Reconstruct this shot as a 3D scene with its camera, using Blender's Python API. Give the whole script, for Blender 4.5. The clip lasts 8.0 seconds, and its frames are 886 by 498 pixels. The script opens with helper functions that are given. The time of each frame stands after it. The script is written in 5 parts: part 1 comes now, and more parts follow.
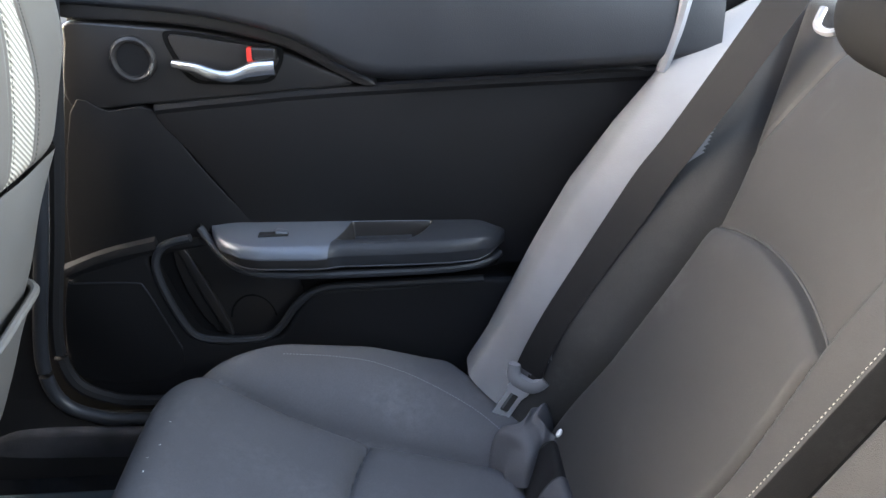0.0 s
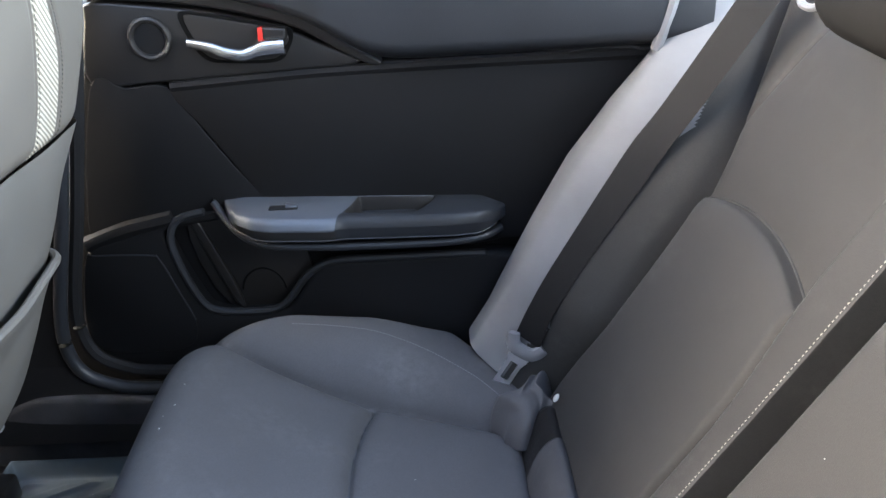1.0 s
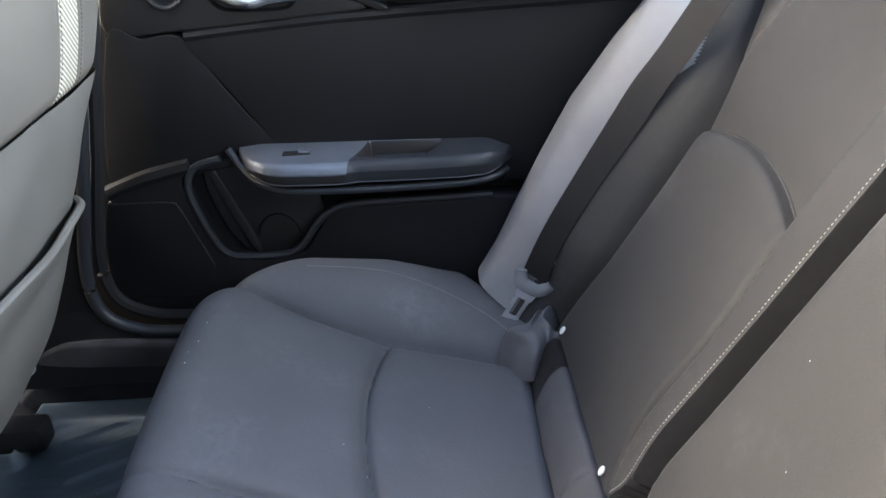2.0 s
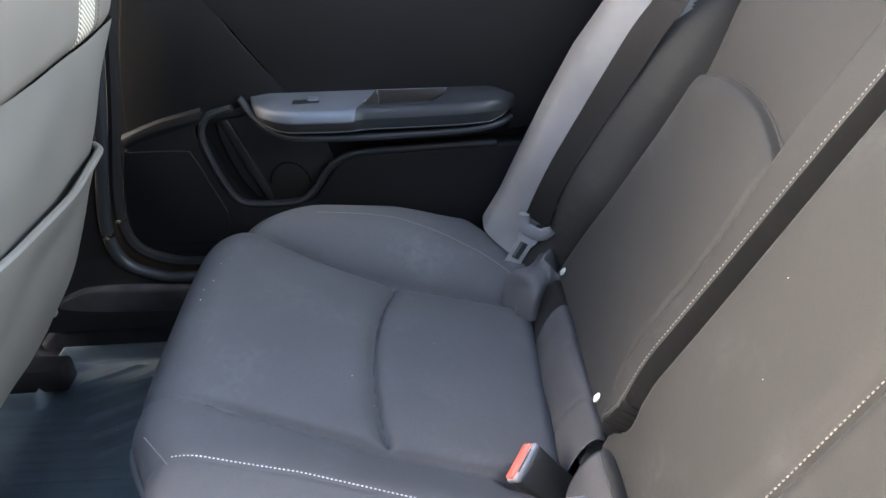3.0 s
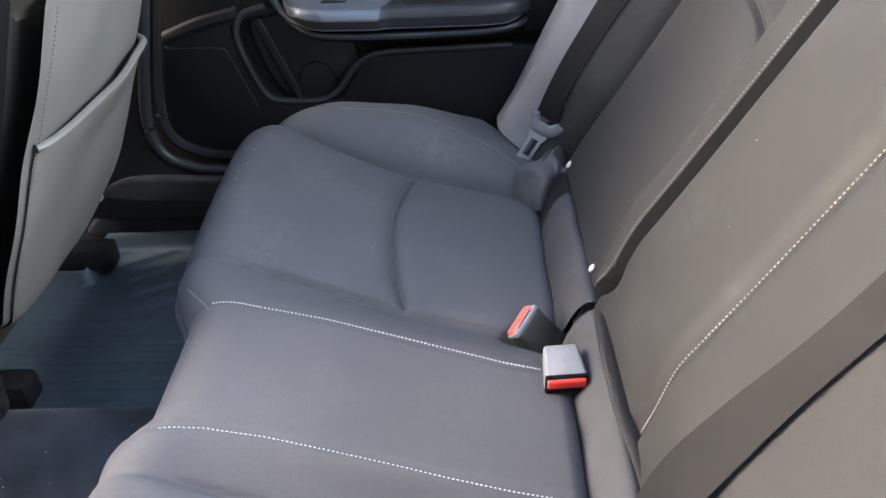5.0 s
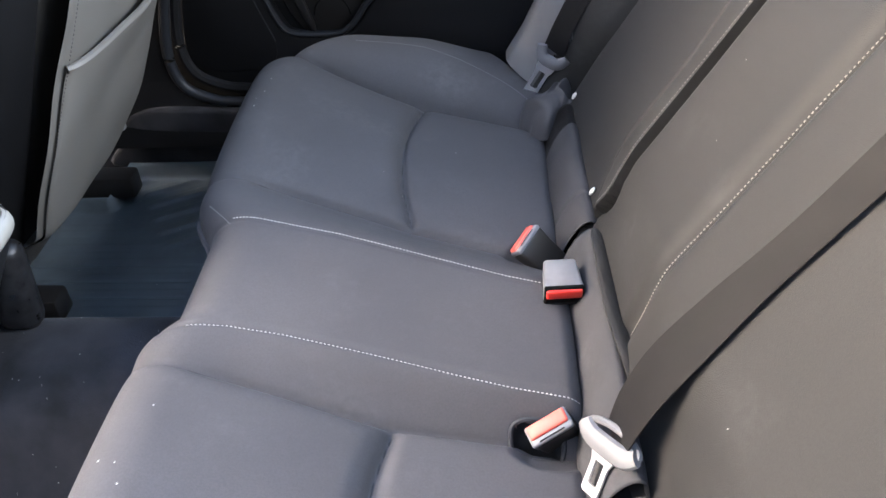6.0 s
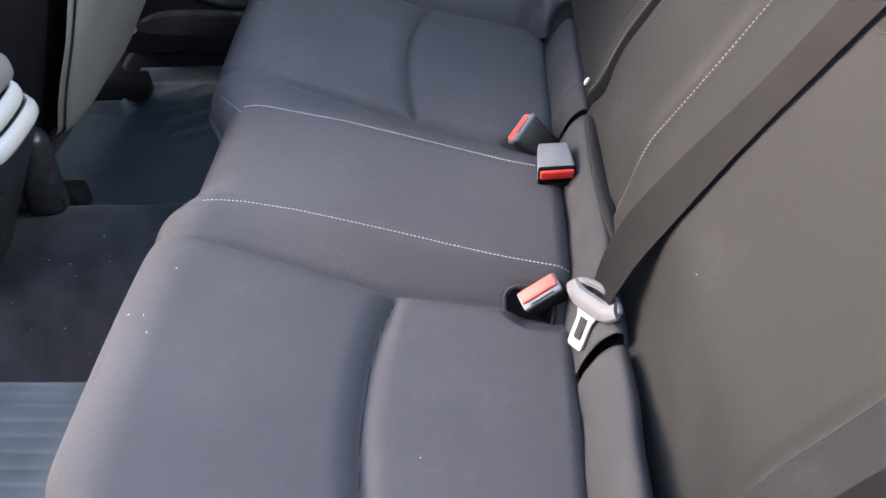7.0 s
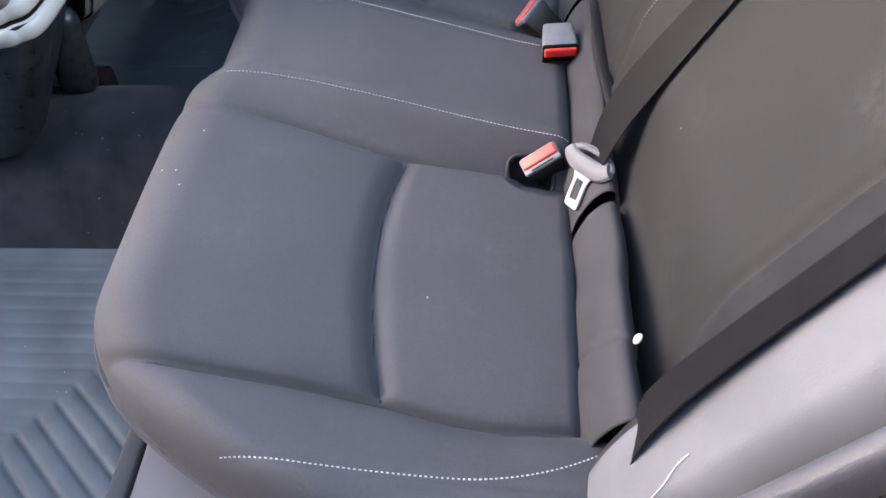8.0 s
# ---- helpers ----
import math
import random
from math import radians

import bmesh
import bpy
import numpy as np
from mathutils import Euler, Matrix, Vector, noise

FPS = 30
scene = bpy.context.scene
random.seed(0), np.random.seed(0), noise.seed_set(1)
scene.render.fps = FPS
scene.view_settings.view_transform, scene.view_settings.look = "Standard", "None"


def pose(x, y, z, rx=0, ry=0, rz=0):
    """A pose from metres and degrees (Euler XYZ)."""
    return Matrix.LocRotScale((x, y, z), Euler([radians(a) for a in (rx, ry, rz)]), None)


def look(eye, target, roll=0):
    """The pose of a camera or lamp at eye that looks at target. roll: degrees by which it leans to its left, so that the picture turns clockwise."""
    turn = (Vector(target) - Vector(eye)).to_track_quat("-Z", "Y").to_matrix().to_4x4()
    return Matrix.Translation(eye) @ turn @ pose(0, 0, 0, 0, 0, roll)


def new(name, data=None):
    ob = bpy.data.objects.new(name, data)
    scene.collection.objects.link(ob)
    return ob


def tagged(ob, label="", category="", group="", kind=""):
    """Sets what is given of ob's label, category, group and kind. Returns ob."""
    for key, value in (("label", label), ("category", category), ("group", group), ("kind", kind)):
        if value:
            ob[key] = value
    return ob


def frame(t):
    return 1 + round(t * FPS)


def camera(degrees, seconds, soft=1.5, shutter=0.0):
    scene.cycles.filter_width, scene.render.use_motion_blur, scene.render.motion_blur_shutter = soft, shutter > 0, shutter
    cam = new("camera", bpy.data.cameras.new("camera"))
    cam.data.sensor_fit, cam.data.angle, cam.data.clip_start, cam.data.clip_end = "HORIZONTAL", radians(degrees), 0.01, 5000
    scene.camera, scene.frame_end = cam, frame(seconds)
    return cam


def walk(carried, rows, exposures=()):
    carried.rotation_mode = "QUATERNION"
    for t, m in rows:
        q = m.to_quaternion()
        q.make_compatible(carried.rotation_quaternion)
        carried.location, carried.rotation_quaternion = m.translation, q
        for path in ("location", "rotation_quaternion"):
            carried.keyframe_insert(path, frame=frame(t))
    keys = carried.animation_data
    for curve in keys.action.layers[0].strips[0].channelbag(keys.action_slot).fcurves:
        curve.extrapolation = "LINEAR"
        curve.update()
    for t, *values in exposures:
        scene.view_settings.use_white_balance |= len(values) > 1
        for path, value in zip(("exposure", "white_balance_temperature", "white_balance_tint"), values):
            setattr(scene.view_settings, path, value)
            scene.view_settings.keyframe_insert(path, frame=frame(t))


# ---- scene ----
cam = camera(58.1, 8.0)
PATH = [
    (0, (0.076, -0.364, 0.997), (0.146, 1.427, 0.111), -1.3),
    (0.5, (0.077, -0.39, 0.991), (0.137, 1.402, 0.106), -1.4),
    (1, (0.085, -0.422, 0.985), (0.128, 1.367, 0.093), -1.5),
    (1.5, (0.082, -0.449, 0.982), (0.116, 1.315, 0.041), -2.4),
    (3, (0.09, -0.533, 0.96), (0.074, 1.177, -0.077), -3.4),
    (3.5, (0.096, -0.566, 0.957), (0.065, 1.111, -0.132), -3.5),
    (4, (0.1, -0.593, 0.954), (0.055, 1.079, -0.142), -3.4),
    (4.5, (0.099, -0.631, 0.949), (0.039, 1.022, -0.176), -3.2),
    (6, (0.109, -0.745, 0.944), (0.0, 0.814, -0.304), -3.2),
    (6.5, (0.116, -0.791, 0.944), (-0.008, 0.709, -0.374), -3.6),
    (7, (0.124, -0.836, 0.938), (-0.009, 0.606, -0.442), -4.2),
    (7.5, (0.132, -0.89, 0.942), (-0.018, 0.479, -0.508), -4.6),
    (8, (0.138, -0.942, 0.941), (-0.03, 0.361, -0.567), -5.1),
]
EXPOSURES = [(0.0, 3.68, 6250, 9), (0.5, 3.76, 6250, 9), (1.5, 3.56, 6280, 9), (3.0, 3.71, 6380, 9), (4.5, 3.70, 6450, 9), (6.0, 3.54, 6500, 12), (6.5, 3.33, 6350, 12), (7.0, 3.24, 6300, 14), (7.5, 3.26, 6200, 15), (8.0, 3.03, 6150, 16)]
scene.view_settings.exposure = 3.25
walk(cam, [(t, look(eye, target, roll)) for t, eye, target, roll in PATH], EXPOSURES)


# ---- light ----
world = bpy.data.worlds.new("daylight")
scene.world = world
world.use_nodes = True
wn, wl = world.node_tree.nodes, world.node_tree.links
sky = wn.new("ShaderNodeTexSky")
sky.sky_type = "NISHITA"
sky.sun_disc = False
sky.sun_elevation, sky.sun_rotation = radians(28), radians(-93)
sky.air_density, sky.dust_density = 1.0, 2.5
wn["Background"].inputs["Strength"].default_value = 0.15
wl.new(sky.outputs[0], wn["Background"].inputs["Color"])

sun = new("sun", bpy.data.lights.new("sun", "SUN"))
sun.data.energy, sun.data.angle, sun.data.color = 0.125, radians(28), (1.0, 0.92, 0.82)
sun.matrix_world = look((-2.1, -0.1, 1.12), (0.0, 0.0, 0.0))

# daylight of the rear window, in its opening
rear_light = new("rear_window_light", bpy.data.lights.new("rear_window_light", "AREA"))
rear_light.data.shape, rear_light.data.size, rear_light.data.size_y = "RECTANGLE", 1.15, 0.50
rear_light.data.energy, rear_light.data.color = 5.6, (0.90, 0.96, 1.0)
rear_light.matrix_world = look((0.90, 0.0, 1.03), (-0.40, 0.0, 0.15))


# ---- materials ----
def mat(name, base, rough=0.5, metal=0.0, vary=0.15, scale=6.0, bump=0.15, grain=900.0, kind="noise", rough_vary=0.1,
        tint=None, sheen=0.0, spec=0.5):
    """A surface with two scales of variation: broad stains and fine grain."""
    m = bpy.data.materials.new(name)
    m.use_nodes = True
    n, l = m.node_tree.nodes, m.node_tree.links
    b = n["Principled BSDF"]
    b.inputs["Metallic"].default_value = metal
    b.inputs["Specular IOR Level"].default_value = spec
    if sheen:
        b.inputs["Sheen Weight"].default_value = sheen
        b.inputs["Sheen Roughness"].default_value = 0.4
    pos = n.new("ShaderNodeNewGeometry")
    broad = n.new("ShaderNodeTexNoise")
    broad.inputs["Scale"].default_value, broad.inputs["Detail"].default_value = scale, 5
    l.new(pos.outputs["Position"], broad.inputs["Vector"])
    fine = n.new("ShaderNodeTexVoronoi" if kind == "voronoi" else "ShaderNodeTexNoise")
    fine.inputs["Scale"].default_value = grain
    l.new(pos.outputs["Position"], fine.inputs["Vector"])
    mix = n.new("ShaderNodeMix")
    mix.data_type = "RGBA"
    dark = [c * (1 - vary) for c in base]
    light = [min(1, c * (1 + vary)) for c in (tint or base)]
    mix.inputs["A"].default_value, mix.inputs["B"].default_value = (*dark, 1), (*light, 1)
    wide = n.new("ShaderNodeMapRange")
    wide.inputs["From Min"].default_value, wide.inputs["From Max"].default_value = 0.3, 0.7
    l.new(broad.outputs[0], wide.inputs["Value"])
    l.new(wide.outputs[0], mix.inputs["Factor"])
    l.new(mix.outputs["Result"], b.inputs["Base Color"])
    r = n.new("ShaderNodeMapRange")
    r.inputs["To Min"].default_value, r.inputs["To Max"].default_value = max(0.02, rough - rough_vary), min(1, rough + rough_vary)
    l.new(broad.outputs[0], r.inputs["Value"])
    l.new(r.outputs[0], b.inputs["Roughness"])
    bp = n.new("ShaderNodeBump")
    bp.inputs["Strength"].default_value, bp.inputs["Distance"].default_value = bump, 0.0006
    l.new(fine.outputs[0], bp.inputs["Height"])
    l.new(bp.outputs[0], b.inputs["Normal"])
    return m


def woven(name, a, b_col, pitch, rough=0.9, angle=0.0):
    """Two yarns crossing: stripes of relief along a diagonal."""
    m = mat(name, a, rough, vary=0.1, grain=1500, bump=0.2)
    n, l = m.node_tree.nodes, m.node_tree.links
    pos = n["Geometry"]
    rot = n.new("ShaderNodeMapping")
    rot.inputs["Rotation"].default_value = (0, 0, angle)
    rot.inputs["Scale"].default_value = (1, 1, 1)
    l.new(pos.outputs["Position"], rot.inputs["Vector"])
    w = n.new("ShaderNodeTexWave")
    w.wave_type, w.bands_direction = "BANDS", "DIAGONAL"
    w.inputs["Scale"].default_value = 6.283 / 20 / pitch
    w.inputs["Distortion"].default_value = 0.5
    l.new(rot.outputs[0], w.inputs["Vector"])
    mix = n.new("ShaderNodeMix")
    mix.data_type = "RGBA"
    mix.inputs["A"].default_value, mix.inputs["B"].default_value = (*a, 1), (*b_col, 1)
    l.new(w.outputs["Fac"], mix.inputs["Factor"])
    b = n["Principled BSDF"]
    l.new(mix.outputs["Result"], b.inputs["Base Color"])
    bp = n.new("ShaderNodeBump")
    bp.inputs["Strength"].default_value, bp.inputs["Distance"].default_value = 0.6, 0.0008
    l.new(w.outputs["Fac"], bp.inputs["Height"])
    l.new(bp.outputs[0], b.inputs["Normal"])
    return m


def upholstery(name, base, rough, sheen):
    """Knitted synthetic cloth: fine weave, soft mottling and a few chalky scuffs."""
    m = mat(name, base, rough, vary=0.12, scale=5, bump=0.55, grain=900, sheen=sheen, spec=0.22)
    n, l = m.node_tree.nodes, m.node_tree.links
    b = n["Principled BSDF"]
    first = b.inputs["Base Color"].links[0].from_socket
    pos = n["Geometry"].outputs["Position"]

    def noise(scale, detail, lo, hi, top):
        t = n.new("ShaderNodeTexNoise")
        t.inputs["Scale"].default_value, t.inputs["Detail"].default_value = scale, detail
        l.new(pos, t.inputs["Vector"])
        r = n.new("ShaderNodeMapRange")
        r.inputs["From Min"].default_value, r.inputs["From Max"].default_value = lo, hi
        r.inputs["To Max"].default_value = top
        l.new(t.outputs[0], r.inputs["Value"])
        return r.outputs[0]

    def over(fac, colour, below):
        x = n.new("ShaderNodeMix")
        x.data_type = "RGBA"
        l.new(fac, x.inputs["Factor"])
        l.new(below, x.inputs["A"])
        x.inputs["B"].default_value = (*colour, 1)
        return x.outputs["Result"]

    c = over(noise(420, 3, 0.35, 0.75, 0.45), [v * 0.72 for v in base], first)
    c = over(noise(60, 6, 0.55, 0.75, 0.15), [v * 1.25 for v in base], c)
    patch = noise(7.5, 4, 0.55, 0.80, 1.0)
    fibre = noise(90, 6, 0.35, 0.75, 0.13)
    mul = n.new("ShaderNodeMath")
    mul.operation = "MULTIPLY"
    l.new(patch, mul.inputs[0])
    l.new(fibre, mul.inputs[1])
    c = over(mul.outputs[0], (0.30, 0.30, 0.30), c)
    l.new(c, b.inputs["Base Color"])
    return m


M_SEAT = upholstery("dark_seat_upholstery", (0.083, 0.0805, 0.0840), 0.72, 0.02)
# back cloth far darker than the cushion's: the backrest's shade is in its colour
M_BACK = upholstery("shaded_back_upholstery", (0.0280, 0.0273, 0.0264), 0.64, 0.04)
M_ROLL = upholstery("roll_upholstery", (0.055, 0.0545, 0.0575), 0.72, 0.02)
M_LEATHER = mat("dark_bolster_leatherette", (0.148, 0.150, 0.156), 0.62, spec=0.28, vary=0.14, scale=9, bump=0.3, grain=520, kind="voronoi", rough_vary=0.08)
M_HIDE = mat("grey_leatherette", (0.160, 0.150, 0.135), 0.48, vary=0.10, scale=7, bump=0.2, grain=700, kind="voronoi")
M_SHOULDER = mat("brown_grey_leatherette", (0.145, 0.131, 0.112), 0.52, vary=0.10, scale=7, bump=0.2, grain=700, kind="voronoi")
M_PAD = mat("door_soft_pad", (0.018, 0.0195, 0.023), 0.40, spec=0.35, vary=0.15, bump=0.25, grain=800, kind="voronoi")
M_TRIM = mat("black_door_plastic", (0.0065, 0.0065, 0.0072), 0.58, spec=0.20, vary=0.15, bump=0.25, grain=900, kind="voronoi")
M_GLOSS = mat("dark_smooth_plastic", (0.014, 0.0130, 0.0128), 0.38, vary=0.1, bump=0.05)
M_SILVER = mat("satin_grey_switch_panel", (0.11, 0.122, 0.145), 0.42, metal=0.5, vary=0.08, bump=0.05, grain=2000)
M_CHROME = mat("satin_chrome", (0.62, 0.61, 0.60), 0.22, metal=1.0, vary=0.04, bump=0.03, grain=400)
M_STEEL = mat("belt_tongue_steel", (0.72, 0.72, 0.74), 0.32, metal=0.8, vary=0.06, bump=0.05)
M_LIGHT = mat("light_grey_buckle_plastic", (0.17, 0.17, 0.175), 0.38, vary=0.12, bump=0.06, scale=45)
M_RIM = mat("pale_buckle_rim_plastic", (0.20, 0.20, 0.21), 0.35, vary=0.1, bump=0.05, scale=40)
M_GREY = mat("grey_belt_plastic", (0.155, 0.155, 0.162), 0.45, vary=0.08, bump=0.06, scale=25)
M_RED = mat("red_button_plastic", (0.62, 0.035, 0.025), 0.35, vary=0.08, bump=0.04, scale=40)
M_PINK = mat("faded_red_button_plastic", (0.78, 0.125, 0.09), 0.42, vary=0.1, bump=0.04, scale=40)
M_BLACK = mat("black_rubber_and_gap_shade", (0.008, 0.008, 0.009), 0.7, vary=0.2, bump=0.1, spec=0.25)
M_SCUFF = mat("scuffed_black_plastic", (0.012, 0.012, 0.013), 0.34, vary=0.25, scale=60, bump=0.3, grain=260, rough_vary=0.2, tint=(0.026, 0.026, 0.028))
M_PALE = mat("pale_console_plastic", (0.46, 0.445, 0.40), 0.4, vary=0.08, bump=0.06)
M_LIP = mat("dark_sill_lip_plastic", (0.05, 0.052, 0.058), 0.7, vary=0.15, bump=0.2, spec=0.25)
M_HEAD = mat("black_headrest_cloth", (0.012, 0.0115, 0.011), 0.85, vary=0.15, bump=0.3, spec=0.1)
M_VOID = mat("matt_black_recess", (0.006, 0.006, 0.006), 0.9, vary=0.1, bump=0.1, spec=0.05)
M_WEB = mat("black_belt_webbing", (0.0080, 0.0074, 0.0076), 0.64, vary=0.12, scale=30, bump=0.35, grain=1400, spec=0.2, sheen=0.03)
M_MAT = mat("black_rubber_mat", (0.100, 0.120, 0.130), 0.58, vary=0.25, scale=9, bump=0.3, grain=500, rough_vary=0.12, spec=0.25)
M_CARPET = mat("black_carpet", (0.024, 0.024, 0.026), 0.95, vary=0.3, scale=14, bump=1.0, grain=420, tint=(0.032, 0.032, 0.036), spec=0.15, sheen=0.12)
M_SILL = mat("grey_sill_plastic", (0.085, 0.085, 0.096), 0.45, vary=0.1, bump=0.3, grain=900, kind="voronoi")
M_STRIP = woven("silver_woven_strip", (0.62, 0.57, 0.47), (0.19, 0.17, 0.135), 0.0042, rough=0.6)
M_THREAD = mat("pale_thread", (0.50, 0.485, 0.46), 0.7, vary=0.15, scale=200, bump=0.2)
M_TAN = mat("beige_thread", (0.22, 0.205, 0.185), 0.75, vary=0.15, scale=200, bump=0.2)
M_DTHREAD = mat("dark_thread", (0.024, 0.024, 0.024), 0.7, vary=0.15, scale=200, bump=0.2)
M_BUTTON = mat("off_white_tag_plastic", (0.62, 0.62, 0.58), 0.4, vary=0.06, bump=0.04)
M_LINER = mat("grey_headliner", (0.28, 0.275, 0.265), 0.95, vary=0.06, bump=0.4, grain=500)
M_LINT = mat("lint_specks", (0.42, 0.42, 0.40), 0.9, vary=0.2, bump=0.1)
M_PAINT = mat("car_paint", (0.25, 0.26, 0.28), 0.25, vary=0.04, bump=0.02)
M_WALL = mat("dark_render", (0.13, 0.125, 0.12), 0.9, vary=0.08, scale=1.2, bump=0.6, grain=90)
M_ROAD = mat("asphalt", (0.075, 0.075, 0.076), 0.9, vary=0.25, scale=1.5, bump=0.8, grain=120)


# ---- building helpers ----
def thing(name, label, category, at=(0, 0, 0), group="", kind=""):
    e = new(name)
    e.empty_display_size = 0.05
    e.location = at
    return tagged(e, label, category, group, kind)


def link(name, me, material, parent, label="", smooth=True):
    me.materials.append(material)
    if smooth:
        me.polygons.foreach_set("use_smooth", [True] * len(me.polygons))
    ob = new(name, me)
    if parent is not None:
        ob.parent = parent
        if parent.parent is None:
            ob.matrix_parent_inverse = Matrix.Translation(-parent.location)
    if label:
        tagged(ob, label)
    return ob


def part(name, bm, material, parent, label="", smooth=True, angle=35):
    me = bpy.data.meshes.new(name)
    bmesh.ops.recalc_face_normals(bm, faces=bm.faces)
    bm.to_mesh(me)
    bm.free()
    ob = link(name, me, material, parent, label, smooth)
    if smooth and angle:
        me.set_sharp_from_angle(angle=radians(angle))
    return ob


def sheet(name, V, keep, material, parent, label="", flip=False, normals=None):
    """A mesh from a lattice of places V[i, j]; keep says which cells belong to it."""
    ni, nj = V.shape[:2]
    idx = np.arange(ni * nj).reshape(ni, nj)
    q = np.stack([idx[:-1, :-1], idx[1:, :-1], idx[1:, 1:], idx[:-1, 1:]], -1)[keep]
    if flip:
        q = q[:, ::-1]
    used, inv = np.unique(q, return_inverse=True)
    inv = inv.reshape(q.shape)
    me = bpy.data.meshes.new(name)
    me.from_pydata(V.reshape(-1, 3)[used].tolist(), [], inv.tolist())
    me.polygons.foreach_set("use_smooth", [True] * len(me.polygons))
    if normals is not None:
        me.normals_split_custom_set_from_vertices(normals.reshape(-1, 3)[used].tolist())
    return link(name, me, material, parent, label, smooth=False)


def lattice_normals(V, flip=False):
    a = np.gradient(V, axis=0)
    b = np.gradient(V, axis=1)
    n = np.cross(a, b)
    n /= np.linalg.norm(n, axis=-1, keepdims=True) + 1e-12
    return -n if flip else n


def smooth_line(pts, per=8, closed=False):
    """Catmull-Rom through the points."""
    p = [Vector(q) for q in pts]
    n = len(p)
    out = []
    for i in range(n if closed else n - 1):
        if closed:
            a, b, c, d = p[i - 1], p[i], p[(i + 1) % n], p[(i + 2) % n]
        else:
            a, b, c, d = p[max(i - 1, 0)], p[i], p[i + 1], p[min(i + 2, n - 1)]
        for k in range(per):
            t = k / per
            out.append(0.5 * ((2 * b) + (c - a) * t + (2 * a - 5 * b + 4 * c - d) * t * t + (3 * b - a - 3 * c + d) * t ** 3))
    if not closed:
        out.append(p[-1])
    return out


def tube(bm, pts, r, sides=8, flat=1.0, up=(0, 0, 1), cap=True):
    """A round or flattened bar along the points; r may be one radius or one for each point."""
    rings = []
    n = len(pts)
    for i, p in enumerate(pts):
        d = (pts[min(i + 1, n - 1)] - pts[max(i - 1, 0)]).normalized()
        s = d.cross(Vector(up))
        s = s.normalized() if s.length > 1e-6 else Vector((1, 0, 0))
        u = s.cross(d).normalized()
        rr = r[i] if isinstance(r, (list, tuple)) else r
        rings.append([bm.verts.new(p + s * math.cos(a) * rr + u * math.sin(a) * rr * flat)
                      for a in (2 * math.pi * k / sides for k in range(sides))])
    for a, b in zip(rings, rings[1:]):
        for k in range(sides):
            bm.faces.new((a[k], a[(k + 1) % sides], b[(k + 1) % sides], b[k]))
    if cap:
        bm.faces.new(rings[0][::-1])
        bm.faces.new(rings[-1])
    return bm


def boxed(size, m, bevel=0.0, segments=2):
    bm = bmesh.new()
    bmesh.ops.create_cube(bm, size=1.0)
    bmesh.ops.scale(bm, vec=size, verts=bm.verts)
    if bevel:
        bmesh.ops.bevel(bm, geom=list(bm.edges), offset=bevel, segments=segments, affect="EDGES", profile=0.5)
    bmesh.ops.transform(bm, matrix=m, verts=bm.verts)
    return bm


def plate(poly, place, depth, bevel=0.0, segments=3):
    """A slab with the given outline (a, b), from depth 0 back to -depth, its front edge rounded; place(a, b, d) -> world."""
    bm = bmesh.new()
    front = [bm.verts.new((a, b, 0)) for a, b in poly]
    back = [bm.verts.new((a, b, -depth)) for a, b in poly]
    f = bm.faces.new(front)
    bm.faces.new(back[::-1])
    n = len(poly)
    for i in range(n):
        bm.faces.new((front[i], back[i], back[(i + 1) % n], front[(i + 1) % n]))
    bmesh.ops.recalc_face_normals(bm, faces=bm.faces)
    if bevel:
        bmesh.ops.bevel(bm, geom=list(f.edges), offset=bevel, segments=segments, affect="EDGES", profile=0.5)
    bmesh.ops.triangulate(bm, faces=[g for g in bm.faces if len(g.verts) > 4])
    for v in bm.verts:
        v.co = place(*v.co)
    return bm


def dashes(name, line, normals, parent, material, pitch=0.0050, length=0.0034, width=0.0017, lift=0.0006, label="", slant=0.0):
    """Machine stitches along a line of places on a surface."""
    bm = bmesh.new()
    run, nxt = 0.0, 0.0
    for i in range(len(line) - 1):
        a, b = Vector(line[i]), Vector(line[i + 1])
        seg = (b - a).length
        if seg < 1e-9:
            continue
        d = (b - a) / seg
        nrm = Vector(normals[i]).normalized()
        side = d.cross(nrm).normalized()
        while nxt <= run + seg:
            c = a + d * (nxt - run) + nrm * lift
            ax = (d + side * slant).normalized()
            sd = ax.cross(nrm).normalized()
            w, h, e = sd * width * 0.5, nrm * width * 0.45, ax * length * 0.5
            ring = [bm.verts.new(c - e - nrm * width * 0.6), bm.verts.new(c + e - nrm * width * 0.6)]
            top = [bm.verts.new(c - e * 0.6 + w), bm.verts.new(c + e * 0.6 + w), bm.verts.new(c + e * 0.6 - w), bm.verts.new(c - e * 0.6 - w)]
            crest = [bm.verts.new(c - e * 0.45 + h), bm.verts.new(c + e * 0.45 + h)]
            bm.faces.new((top[0], top[1], crest[1], crest[0]))
            bm.faces.new((crest[0], crest[1], top[2], top[3]))
            bm.faces.new((top[0], crest[0], top[3], ring[0]))
            bm.faces.new((top[1], ring[1], top[2], crest[1]))
            nxt += pitch
        run += seg
    return part(name, bm, material, parent, label, angle=0)


def step(a, b, x):
    t = np.clip((x - a) / (b - a), 0, 1)
    return t * t * (3 - 2 * t)


def dent(d, w):
    return np.exp(-(d / w) ** 2)


